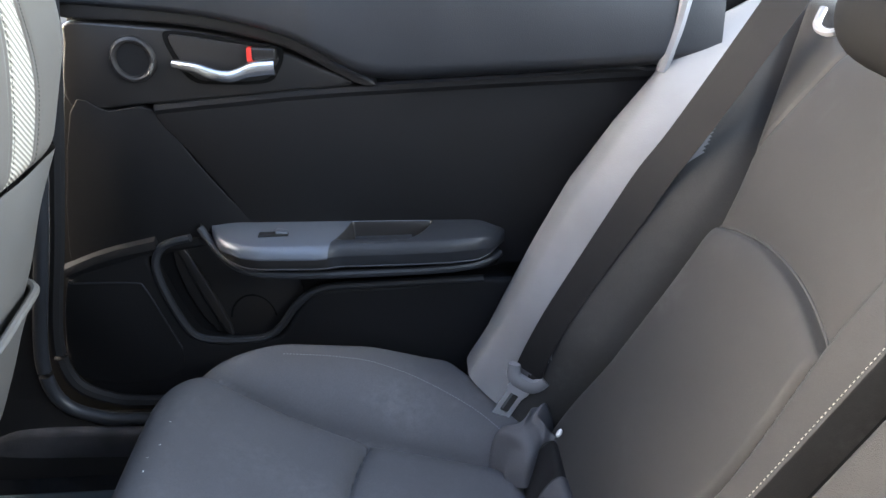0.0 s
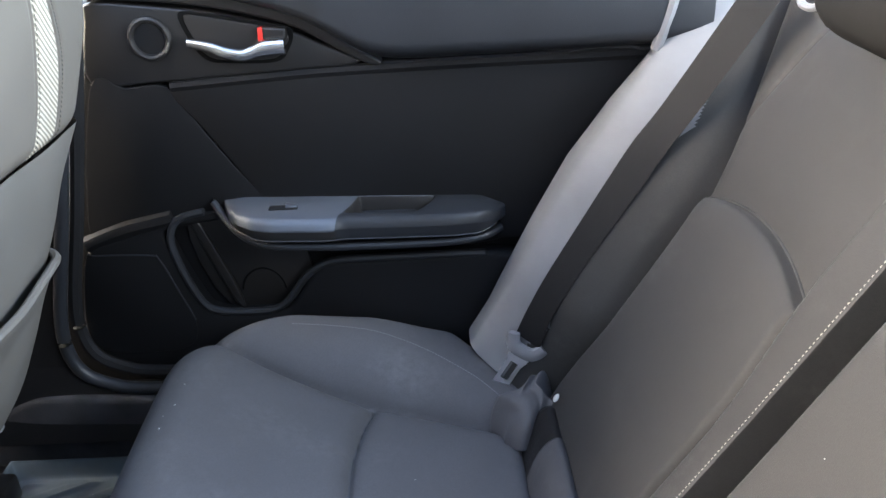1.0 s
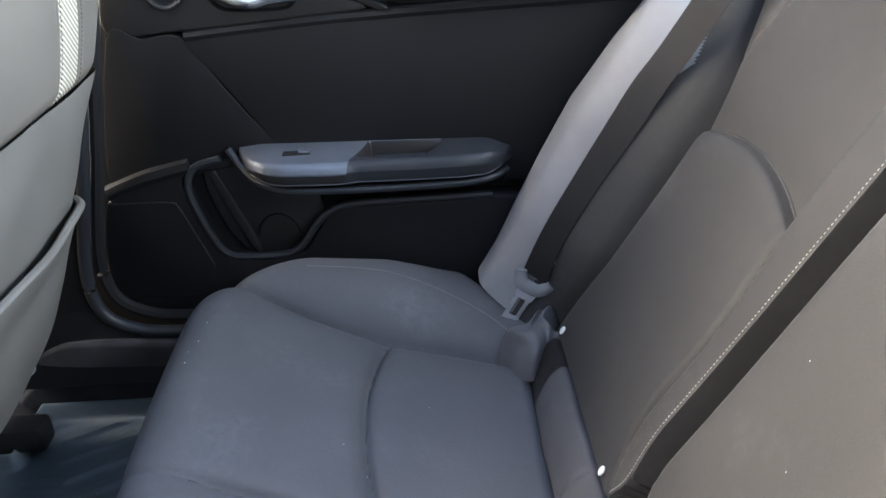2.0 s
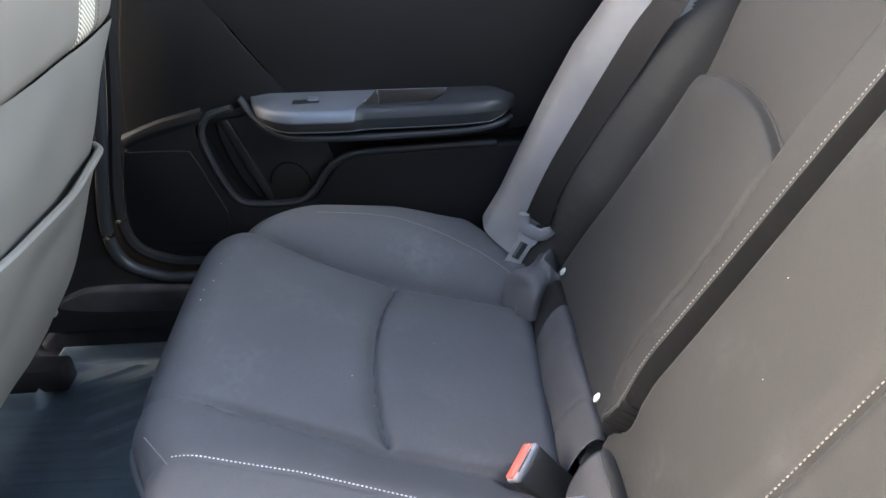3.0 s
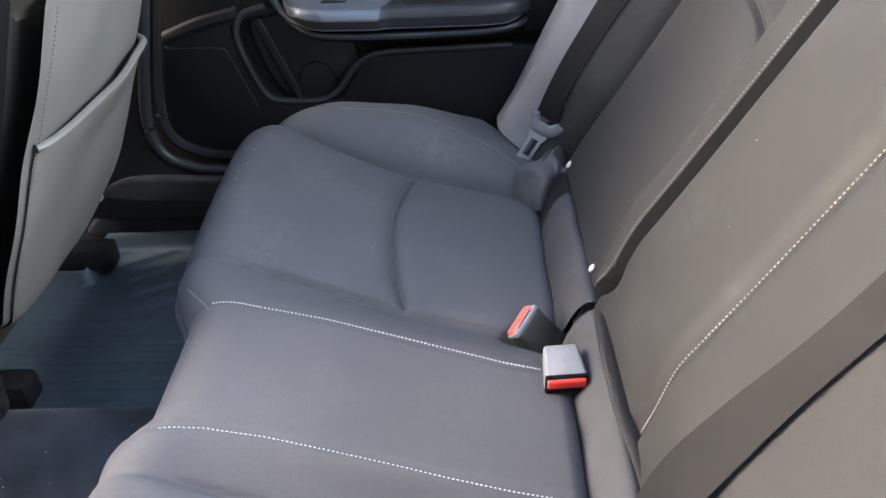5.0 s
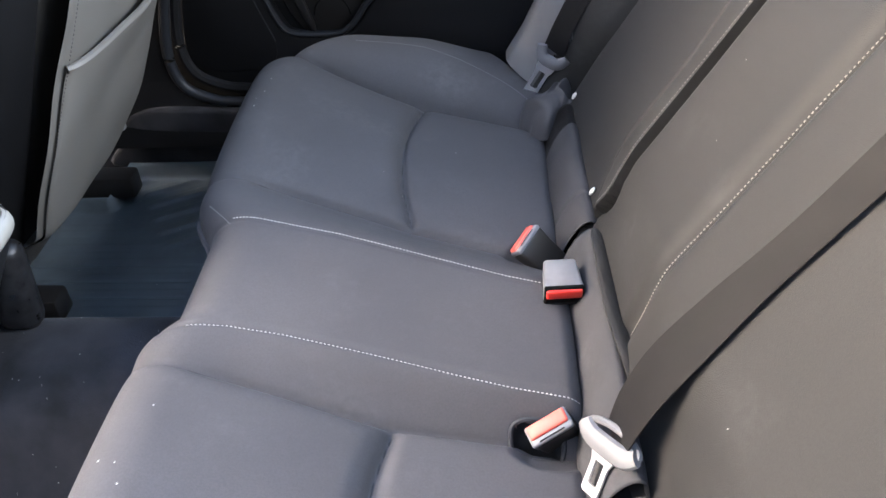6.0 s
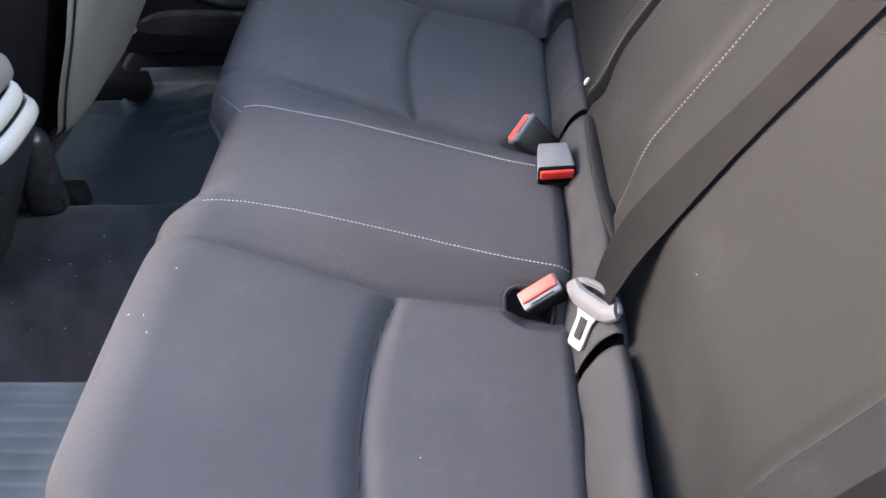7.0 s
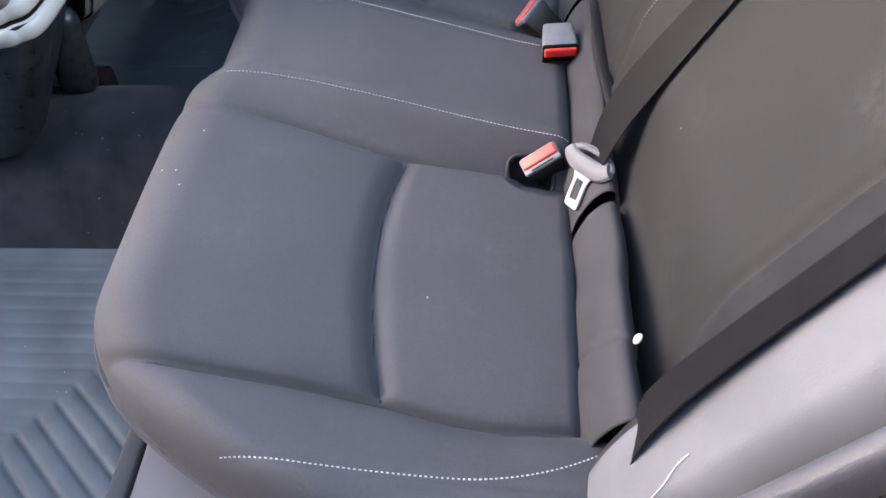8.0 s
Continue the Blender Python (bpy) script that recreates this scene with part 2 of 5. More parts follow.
# ---- the rear bench: cushion ----
def seam_outer(x, side):
    """Where the seat insert meets the outer bolster."""
    if side > 0:
        return 0.555 - 0.22 * np.minimum(x, 0.0) - 0.16 * np.maximum(x, 0) + 0.55 * np.minimum(x, 0.0) ** 2
    return np.interp(x, [-0.30, -0.20, -0.05, 0.01, 0.08, 0.14, 0.20, 0.26], [-0.522, -0.531, -0.533, -0.537, -0.549, -0.553, -0.548, -0.540])


def seam_inner(x, side):
    """Where the seat insert meets the raised centre."""
    if side > 0:
        return 0.185 - 0.19 * x - 0.10 * np.minimum(x, 0) ** 2
    return np.interp(x, [-0.30, -0.18, -0.12, -0.058, 0.0, 0.12, 0.22], [-0.142, -0.151, -0.159, -0.170, -0.177, -0.178, -0.178])


def seam_cross(y):
    a = (np.abs(y) - 0.38) / 0.18
    return np.where(y < 0, -0.018 + 0.020 * ((np.abs(y) - 0.345) / 0.17) ** 2, -0.027 + 0.026 * a * a)


def stitch_centre(x, side):
    if side > 0:
        return np.interp(x, [-0.24, -0.17, -0.09, -0.015, 0.06, 0.135, 0.20], [0.118, 0.108, 0.098, 0.082, 0.066, 0.051, 0.044])
    return np.interp(x, [-0.25, -0.19, -0.125, 0.0, 0.07, 0.135, 0.21], [-0.095, -0.090, -0.094, -0.112, -0.123, -0.131, -0.136])


def cushion_edge(y):
    """Half width of the bench on each side."""
    return np.where(y > 0, 0.715, 0.690)


def cushion_front(y):
    a = np.abs(y)
    nose = -0.304 - 0.0143 * step(0.10, 0.22, y) - 0.004 * step(-0.06, -0.14, y) + 0.028 * step(-0.120, -0.050, y) * step(0.20, 0.10, y)
    far = 0.21 * np.clip((a - 0.49) / 0.225, 0, 1) ** 5.5
    return nose + np.where(y > 0, far, 0.30 * np.clip((a - 0.44) / 0.25, 0, 1.02) ** 2.2)


def cushion_back(y):
    a = np.abs(y)
    far = 0.150 * np.clip((a - 0.538) / 0.177, 0, 1) ** 1.05
    return 0.218 + 0.044 * step(0.535, 0.575, a) - np.where(y > 0, far, 0.10 * np.clip((a - 0.59) / 0.12, 0, 1.2) ** 2)


BUCKLES = ((0.155, 0.150), (0.158, -0.192))


def pocket_reach(x, y):
    """1 on the rim of the hollow round the outer buckle."""
    return ((np.abs(x - 0.164) / 0.032) ** 2.6 + (np.abs(y + 0.170) / 0.0135) ** 2.6) ** (1 / 2.6)


def cushion_height(x, y):
    base = 0.235 - 0.17 * x - 0.13 * np.minimum(x, 0)
    fi, ni = seam_inner(x, 1), seam_inner(x, -1)
    fo, no = seam_outer(x, 1), seam_outer(x, -1)
    # raised centre with soft shoulders down to the inserts
    mid = step(fi + 0.002, stitch_centre(x, 1) - 0.004, y) * step(ni - 0.002, stitch_centre(x, -1) + 0.004, y)
    h = (0.046 + 0.125 * np.minimum(x, 0)) * mid
    # outer bolsters
    bf, bn = np.maximum(y - fo, 0), np.maximum(no - y, 0)
    for b, top in ((bf, 0.0647 + 0.0171 * step(0.13, -0.02, x) + 0.083 * np.minimum(x, 0)), (bn, 0.050)):
        h = h + (top + 0.10 * np.minimum(x, 0)) * (1 - np.exp(-b / 0.045)) * (b > 0)
    # inserts are slightly pillowed
    inside = ((y > fi) & (y < fo)) | ((y < ni) & (y > no))
    dc = x - seam_cross(y)
    for lo, hi in ((fi, fo), (no, ni)):
        u = np.clip((y - lo) / (hi - lo), 0, 1)
        h = h + 0.014 * np.sqrt(np.clip(4 * u * (1 - u), 0, 1)) * ((y > lo) & (y < hi))
        h = h - (0.010 * dent(dc, 0.014) + 0.009 * dent(dc, 0.0035)) * step(0, 0.05, u) * step(1, 0.95, u) * ((y > lo) & (y < hi))
    fade = 0.15 + 0.85 * step(-0.27, -0.17, x)
    for d in (y - fi, y - ni, y - fo, y - no):
        h = h - (0.009 * dent(d, 0.004) + 0.005 * dent(d, 0.013)) * fade
    for s in (1, -1):
        h = h - 0.0025 * dent(y - stitch_centre(x, s), 0.004)
        h = h - 0.0025 * dent(y + 0.628, 0.004) * (s < 0) * step(-0.14, -0.11, x)
    h = h - 0.012 * step(1.05, 0.70, pocket_reach(x, y))
    for bx, by in BUCKLES:
        h = h - 0.016 * step(1.0, 0.45, np.sqrt(((x - bx - 0.02) / 0.050) ** 2 + ((y - by) / 0.028) ** 2))
    # slight creases and hollows of use
    h = h + 0.0025 * np.sin(9 * x + 4 * y) * np.sin(7 * y - 3 * x)
    return base + h


def cushion_place(x, y):
    """Height with the rolled front, sides and back."""
    z = cushion_height(x, y)
    ex = np.clip(1 - (x - cushion_front(y)) / 0.085, 0, 1)
    ey = np.clip(1 - (cushion_edge(y) - np.abs(y)) / np.where(y > 0, 0.032, 0.055), 0, 1)
    eb = np.clip(1 - (cushion_back(y) - x) / 0.022, 0, 1)
    e = np.clip(np.sqrt(ex ** 2 + ey ** 2), 0, 1)
    z = z - 0.085 * (1 - np.sqrt(1 - e ** 2 * 0.999)) * np.where(ex > ey, 1.0, 0.75)
    z = z - 0.022 * (1 - np.sqrt(1 - eb ** 2 * 0.999))
    return z


def cushion_point(x, y):
    e = 0.002
    p = Vector((x, y, float(cushion_place(np.array(x), np.array(y)))))
    nx = -(float(cushion_place(np.array(x + e), np.array(y))) - p.z) / e
    ny = -(float(cushion_place(np.array(x), np.array(y + e))) - p.z) / e
    return p, Vector((nx, ny, 1)).normalized()


def build_cushion():
    bench = thing("rear_bench", "dark grey upholstered rear bench with split backrest, bolsters and pale stitching", "car seat", (0, 0, 0.05))
    ys = np.linspace(-0.690, 0.715, 371)
    us = np.r_[np.linspace(0, 0.12, 26) ** 1.0, np.linspace(0.12, 0.95, 112)[1:], np.linspace(0.95, 1, 14)[1:]]
    U, Y = np.meshgrid(us, ys, indexing="ij")
    F, B = cushion_front(Y), cushion_back(Y)
    X = F + (B - F) * U
    Z = cushion_place(X, Y)
    # skirts: front rows first, then the sides
    rows = []
    for k in range(14, 0, -1):
        d = k / 14
        zf = Z[0] * (1 - d) + (0.07 + 0.14 * step(0.40, 0.56, np.abs(ys))) * d
        rows.append(np.stack([F[0] + 0.035 * d ** 1.5 - 0.006 * np.sin(d * math.pi), ys, zf], -1))
    back = []
    for k in range(1, 7):
        d = k / 6
        back.append(np.stack([B[-1] + 0.004 * d, ys, Z[-1] - 0.10 * d], -1))
    V = np.concatenate([np.array(rows), np.stack([X, Y, Z], -1), np.array(back)], 0)
    side = []
    for j, sgn in ((0, -1), (-1, 1)):
        cols = []
        for k in range(1, 9):
            d = k / 8
            c = V[:, j].copy()
            c[:, 2] = c[:, 2] * (1 - d) + np.minimum(c[:, 2], 0.195) * d
            c[:, 1] += sgn * 0.006 * math.sin(d * math.pi)
            cols.append(c)
        side.append(np.array(cols).transpose(1, 0, 2))
    V = np.concatenate([side[0][:, ::-1], V, side[1]], 1)
    nrm = lattice_normals(V, flip=False)
    C = (V[:-1, :-1] + V[1:, 1:]) / 2
    x, y = C[..., 0], C[..., 1]
    fi, ni, fo, no = seam_inner(x, 1), seam_inner(x, -1), seam_outer(x, 1), seam_outer(x, -1)
    fr = x < seam_cross(y)
    low = np.zeros(C.shape[:2], bool)
    low[:14] = True
    regions = [
        ("centre_panel", (y <= stitch_centre(x, 1)) & (y >= stitch_centre(x, -1)) & ~low),
        ("centre_shoulder", (y > stitch_centre(x, 1)) & (y <= fi) & ~low),
        ("centre_shoulder", (y < stitch_centre(x, -1)) & (y >= ni) & ~low),
        ("thigh_panel", (y > fi) & (y < fo) & fr & ~low), ("seat_panel", (y > fi) & (y < fo) & ~fr & ~low),
        ("thigh_panel", (y < ni) & (y > no) & fr & ~low), ("seat_panel", (y < ni) & (y > no) & ~fr & ~low),
        ("side_bolster", (y >= fo) & ~low), ("side_bolster", (y <= no) & ~low), ("front_valance", low)]
    flip = nrm[30, 180, 2] < 0
    if flip:
        nrm = -nrm
    hollow = (pocket_reach(x, y) < 0.97) & ~low
    for name, keep in regions:
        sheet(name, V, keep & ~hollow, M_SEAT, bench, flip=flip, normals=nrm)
    sheet("buckle_pocket", V, hollow, M_BLACK, bench, "black hollow for a buckle", flip=flip, normals=nrm)
    ring = [cushion_point(0.164 + 0.0312 * math.copysign(abs(math.cos(a)) ** 0.77, math.cos(a)), -0.170 + 0.0132 * math.copysign(abs(math.sin(a)) ** 0.77, math.sin(a))) for a in np.linspace(0, 2 * math.pi, 49)]
    part("pocket_edge", tube(bmesh.new(), [p + q * 0.0005 for p, q in ring], 0.0030, 6, cap=False), M_LIP, bench)

    def on(xs, yf):
        ps = [cushion_point(float(a), float(yf(a))) for a in xs]
        return [p for p, _ in ps], [q for _, q in ps]
    for s in (1, -1):
        L, Q = on(np.linspace(-0.235, 0.214, 120), lambda a: stitch_centre(np.array(a), s) + s * 0.004)
        dashes("decorative_stitching", L, Q, bench, M_THREAD, label="pale grey thread")
    # outer bolster stitching curves in towards the back
    for s, pts in ((1, [(-0.13, 0.668, 0), (-0.05, 0.664, 0), (0.03, 0.650, 0), (0.09, 0.630, 0), (0.15, 0.594, 0), (0.205, 0.550, 0)]),
                   (-1, [(-0.122, -0.626, 0), (-0.05, -0.630, 0), (0.06, -0.628, 0), (0.13, -0.622, 0), (0.19, -0.603, 0), (0.245, -0.572, 0)])):
        pq = [cushion_point(p.x, p.y) for p in smooth_line(pts, 20)]
        dashes("bolster_stitching", [p for p, _ in pq], [q for _, q in pq], bench, M_THREAD if s < 0 else M_GREY, label="pale grey thread")
    # sewn seams sunk between the panels
    def seam(xs, yf, name="seam"):
        line = [p + q * 0.0003 for p, q in (cushion_point(float(a), float(yf(a))) for a in xs)]
        part(name, tube(bmesh.new(), line, 0.0016, 6), M_DTHREAD, bench, angle=0)
    for sd in (1, -1):
        seam(np.linspace(-0.225, 0.205, 90), lambda a: seam_inner(np.array(a), sd))
        seam(np.linspace(-0.230, 0.205, 90), lambda a: seam_outer(np.array(a), sd))
        lo, hi = (0.196, 0.548) if sd > 0 else (-0.532, -0.190)
        line = []
        for yy in np.linspace(lo, hi, 60):
            p, q = cushion_point(float(seam_cross(np.array(yy))), float(yy))
            line.append(p + q * 0.0003)
        part("seam", tube(bmesh.new(), line, 0.0016, 6), M_DTHREAD, bench, angle=0)
    for a, b in (((-0.238, 0.112), (-0.284, 0.168)),):
        line = []
        for q in np.linspace(0, 1, 16):
            p, nn = cushion_point(a[0] + (b[0] - a[0]) * q, a[1] + (b[1] - a[1]) * q)
            line.append(p)
        part("nose_seam", tube(bmesh.new(), line, 0.0009, 6), M_GREY, bench, angle=0)
    # welt along the lower front edge
    line = []
    for yy in np.linspace(-0.685, 0.71, 160):
        j = float(yy)
        f = cushion_front(np.array(j))
        line.append(Vector((float(f) - 0.002, j, float(cushion_place(f, np.array(j))) - 0.004)))
    part("welt", tube(bmesh.new(), line, 0.0045, 6), M_SEAT, bench)
    return bench


BENCH = build_cushion()


# ---- the rear bench: backrest ----
P0, SD, ND = np.array([0.262, 0.0, 0.287]), np.array([0.507, 0.0, 0.862]), np.array([-0.862, 0.0, 0.507])


def edge_bolster(s, far=True):
    """Half width at which the side bolster begins."""
    return np.where(far, 0.507, 0.505) + 0.68 * 0.035 * np.log1p(np.exp((s - 0.39) / 0.035)) + np.where(far, 0.047, 0.006) * step(0.14, -0.02, s)


def pad_top(y):
    """Upper edge of the lower back pad."""
    a = (np.abs(y) - 0.36) / 0.15
    return 0.376 - 0.032 * a * a


def edge_split(s):
    """The stitched flange of the smaller back section."""
    return 0.188 + 0.022 * step(0.20, 0.40, s) - 0.022 * dent(s + 0.03, 0.05)


def gap_left(s):
    """The two lips of the dark gap between the back sections."""
    return 0.1425 + 0.020 * dent(s + 0.01, 0.035)


def gap_right(s):
    return 0.0925 + 0.055 * dent(s + 0.01, 0.045)


def edge_centre(s):
    return -0.111 + 0.012 * dent(s, 0.05)


def back_offset(s, y):
    a = np.abs(y)
    far = y > 0
    eb = edge_bolster(s, far)
    h = np.zeros_like(s + y)
    # bolsters
    b = a - eb
    tall = np.interp(s, [0.0, 0.17, 0.27, 0.37, 0.46, 0.535, 0.60], [0.095, 0.111, 0.118, 0.112, 0.099, 0.087, 0.077])
    h = h + np.where(far, tall * step(-0.02, 0.124 - 0.03 * step(0.14, 0.0, s), b), 0.50 * tall * step(-0.025, 0.135, b) * step(-0.16, 0.03, s))
    # roll to the side
    e = np.clip((a - np.where(far, 0.6715, 0.678)) / np.where(far, 0.090, 0.032), 0, 1)
    h = h - 0.10 * (1 - np.sqrt(1 - 0.999 * e ** 2))
    # lower pad proud of the upper one
    d = s - pad_top(y)
    inner = np.where(far, a - edge_split(s) - 0.012, a - 0.235)
    ins = step(0.0, -0.03, b) * np.where(far, step(-0.010, 0.008, inner), step(0.0, 0.07, inner))
    crown = np.where(d < 0, np.sqrt(1 - 0.999 * np.clip((d + 0.030) / 0.030, 0, 1) ** 2), 0)
    h = h + ins * np.where(far, 1.0, 0.1) * (0.011 * crown - 0.007 * np.exp(-np.maximum(d, 0) / 0.030) * step(-0.003, 0.002, d))
    h = h - np.where(far, 0.024, 0.007 * step(0.02, 0.12, s)) * dent(b, 0.009) - np.where(far, 0.008, 0.005) * dent(b, 0.022)
    # centre bulge, its shoulder and the gap between the two sections
    ec, es = edge_centre(s), edge_split(s)
    gl, gr = gap_left(s), gap_right(s)
    gap = (gl + gr) / 2
    c = np.where(y < gap, step(ec - 0.360, ec + 0.0, y), step(es + 0.003, es - 0.008, y) * 0.55)
    h = h + 0.036 * c
    h = h - 0.009 * dent(y - ec - 0.003, 0.004) - 0.007 * dent(y - ec - 0.012, 0.013)
    h = h - 0.110 * step(gl + 0.002, gl - 0.003, y) * step(gr - 0.003, gr + 0.002, y) - 0.008 * dent(y - es - 0.003, 0.004)
    # upper seam towards the head restraint
    h = h - 0.0035 * dent(a - 0.532 + 0.22 * (s - 0.44), 0.004) * step(0.42, 0.45, s) * far
    # roll over the top
    t = np.clip((s - 0.57 - 0.047 * step(0.5, 0.58, y)) / (0.07 - 0.029 * step(0.5, 0.58, y)), 0, 1)
    h = h - 0.10 * (1 - np.sqrt(1 - 0.999 * t ** 2))
    # tucked under at the bottom, behind the cloth rolls
    h = h - (0.020 + 0.022 * (y < gap)) * step(0.13, -0.03, s) * step(0.62, 0.52, a)
    h = h + 0.0018 * np.sin(11 * s + 5 * y) * np.sin(8 * y - 4 * s)
    return h


def back_point(s, y, lift=0.0):
    o = float(back_offset(np.array(float(s)), np.array(float(y)))) + lift
    p = P0 + SD * s + ND * o
    return Vector((p[0], y, p[2]))


def back_normal(s, y):
    e = 0.004
    o = back_offset
    ds = (float(o(np.array(s + e), np.array(y))) - float(o(np.array(s - e), np.array(y)))) / (2 * e)
    dy = (float(o(np.array(s), np.array(y + e))) - float(o(np.array(s), np.array(y - e)))) / (2 * e)
    v = ND - SD * ds
    return Vector((v[0], -dy, v[2])).normalized()


def build_backrest(back):
    ss = np.linspace(-0.06, 0.655, 320)
    ys = np.linspace(-0.705, 0.705, 565)
    S, Y = np.meshgrid(ss, ys, indexing="ij")
    O = back_offset(S, Y)
    V = P0 + S[..., None] * SD + O[..., None] * ND
    V[..., 1] = Y
    # rear skirts
    cols = []
    for j in (0, -1):
        c = [V[:, j] - ND * 0.025 * k for k in range(1, 7)]
        cols.append(np.array(c).transpose(1, 0, 2))
    V = np.concatenate([cols[0][:, ::-1], V, cols[1]], 1)
    SS = np.concatenate([S[:, :1].repeat(6, 1), S, S[:, :1].repeat(6, 1)], 1)
    nrm = lattice_normals(V)
    flip = (nrm[150, 290] @ ND) < 0
    if flip:
        nrm = -nrm
    s, y = (SS[:-1, :-1] + SS[1:, 1:]) / 2, (V[:-1, :-1, 1] + V[1:, 1:, 1]) / 2
    eb, ec, es = edge_bolster(s, y > 0), edge_centre(s), edge_split(s)
    a = np.abs(y)
    lower = s < pad_top(y)
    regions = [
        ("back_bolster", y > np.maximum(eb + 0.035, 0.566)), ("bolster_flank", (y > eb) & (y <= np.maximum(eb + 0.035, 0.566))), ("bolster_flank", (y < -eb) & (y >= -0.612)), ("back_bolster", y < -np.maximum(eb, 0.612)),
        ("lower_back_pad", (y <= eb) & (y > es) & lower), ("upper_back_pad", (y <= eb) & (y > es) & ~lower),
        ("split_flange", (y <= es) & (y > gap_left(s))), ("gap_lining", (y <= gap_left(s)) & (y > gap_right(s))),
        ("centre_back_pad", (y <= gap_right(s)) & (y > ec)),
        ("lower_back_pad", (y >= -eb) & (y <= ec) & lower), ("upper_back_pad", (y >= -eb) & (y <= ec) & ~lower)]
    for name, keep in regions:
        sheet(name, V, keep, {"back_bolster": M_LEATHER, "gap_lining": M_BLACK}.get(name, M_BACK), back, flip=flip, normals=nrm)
    for f, w in ((lambda q: float(gap_left(np.array(q))) + 0.008, 0.004), (lambda q: float(edge_centre(np.array(q))) + 0.009, 0.004)):
        sl = np.linspace(-0.01, 0.56, 130)
        dashes("back_stitching", [back_point(q, f(q)) for q in sl], [back_normal(q, f(q)) for q in sl], back, M_TAN, width=0.0014, label="dull beige thread")
    # sewn seams of the back panels
    for sd in (1, -1):
        for f in (lambda q: (q, sd * float(edge_bolster(np.array(q), sd > 0))), ):
            line = [back_point(*f(q), -0.0006) for q in np.linspace(0.02, 0.52, 110)]
            part("back_seam", tube(bmesh.new(), line, 0.0015, 6), M_DTHREAD, back, angle=0)
        ys0 = np.linspace(0.215, 0.500, 70) if sd > 0 else np.linspace(-0.500, -0.250, 70)
        line = [back_point(float(pad_top(np.array(v))) + 0.003, float(v), 0.0002) for v in ys0]
        part("back_seam", tube(bmesh.new(), line, 0.0015, 6), M_DTHREAD, back, angle=0)
    # rear shell
    p = [P0 + SD * q - ND * 0.13 for q in (-0.1, 0.62)]
    bm = boxed((0.70, 1.38, 0.02), Matrix(((SD[0], 0, ND[0], 0.0), (0, 1, 0, 0), (SD[2], 0, ND[2], 0.0), (0, 0, 0, 1))), 0.004)
    mid = (p[0] + p[1]) / 2
    bmesh.ops.translate(bm, vec=mid, verts=bm.verts)
    part("rear_shell", bm, M_CARPET, back)
    return back


build_backrest(BENCH)


# ---- belts ----
def frame_point(s, y, off):
    p = P0 + SD * s + ND * off
    return Vector((p[0], y, p[2]))


def webbing(edges, sag=0.0):
    """A lattice between two edge lines, each of (s, y, off) places."""
    a, b = (smooth_line([frame_point(*q) for q in e], 12) for e in edges)
    n = len(a)
    V = np.zeros((n, 7, 3))
    for i in range(n):
        for k in range(7):
            t = k / 6
            V[i, k] = a[i] * (1 - t) + b[i] * t
            V[i, k] += ND * sag * 4 * t * (1 - t)
    return V


def strap(name, V, thick, material, parent, label=""):
    bm = bmesh.new()
    n, m = V.shape[:2]
    nr = lattice_normals(V)
    top = [[bm.verts.new(V[i, k] + nr[i, k] * thick * 0.5) for k in range(m)] for i in range(n)]
    bot = [[bm.verts.new(V[i, k] - nr[i, k] * thick * 0.5) for k in range(m)] for i in range(n)]
    for i in range(n - 1):
        for k in range(m - 1):
            bm.faces.new((top[i][k], top[i + 1][k], top[i + 1][k + 1], top[i][k + 1]))
            bm.faces.new((bot[i][k], bot[i][k + 1], bot[i + 1][k + 1], bot[i + 1][k]))
        for k in (0, m - 1):
            bm.faces.new((top[i][k], top[i + 1][k], bot[i + 1][k], bot[i][k]))
    for i in (0, n - 1):
        for k in range(m - 1):
            bm.faces.new((top[i][k], top[i][k + 1], bot[i][k + 1], bot[i][k]))
    return part(name, bm, material, parent, label, angle=50)


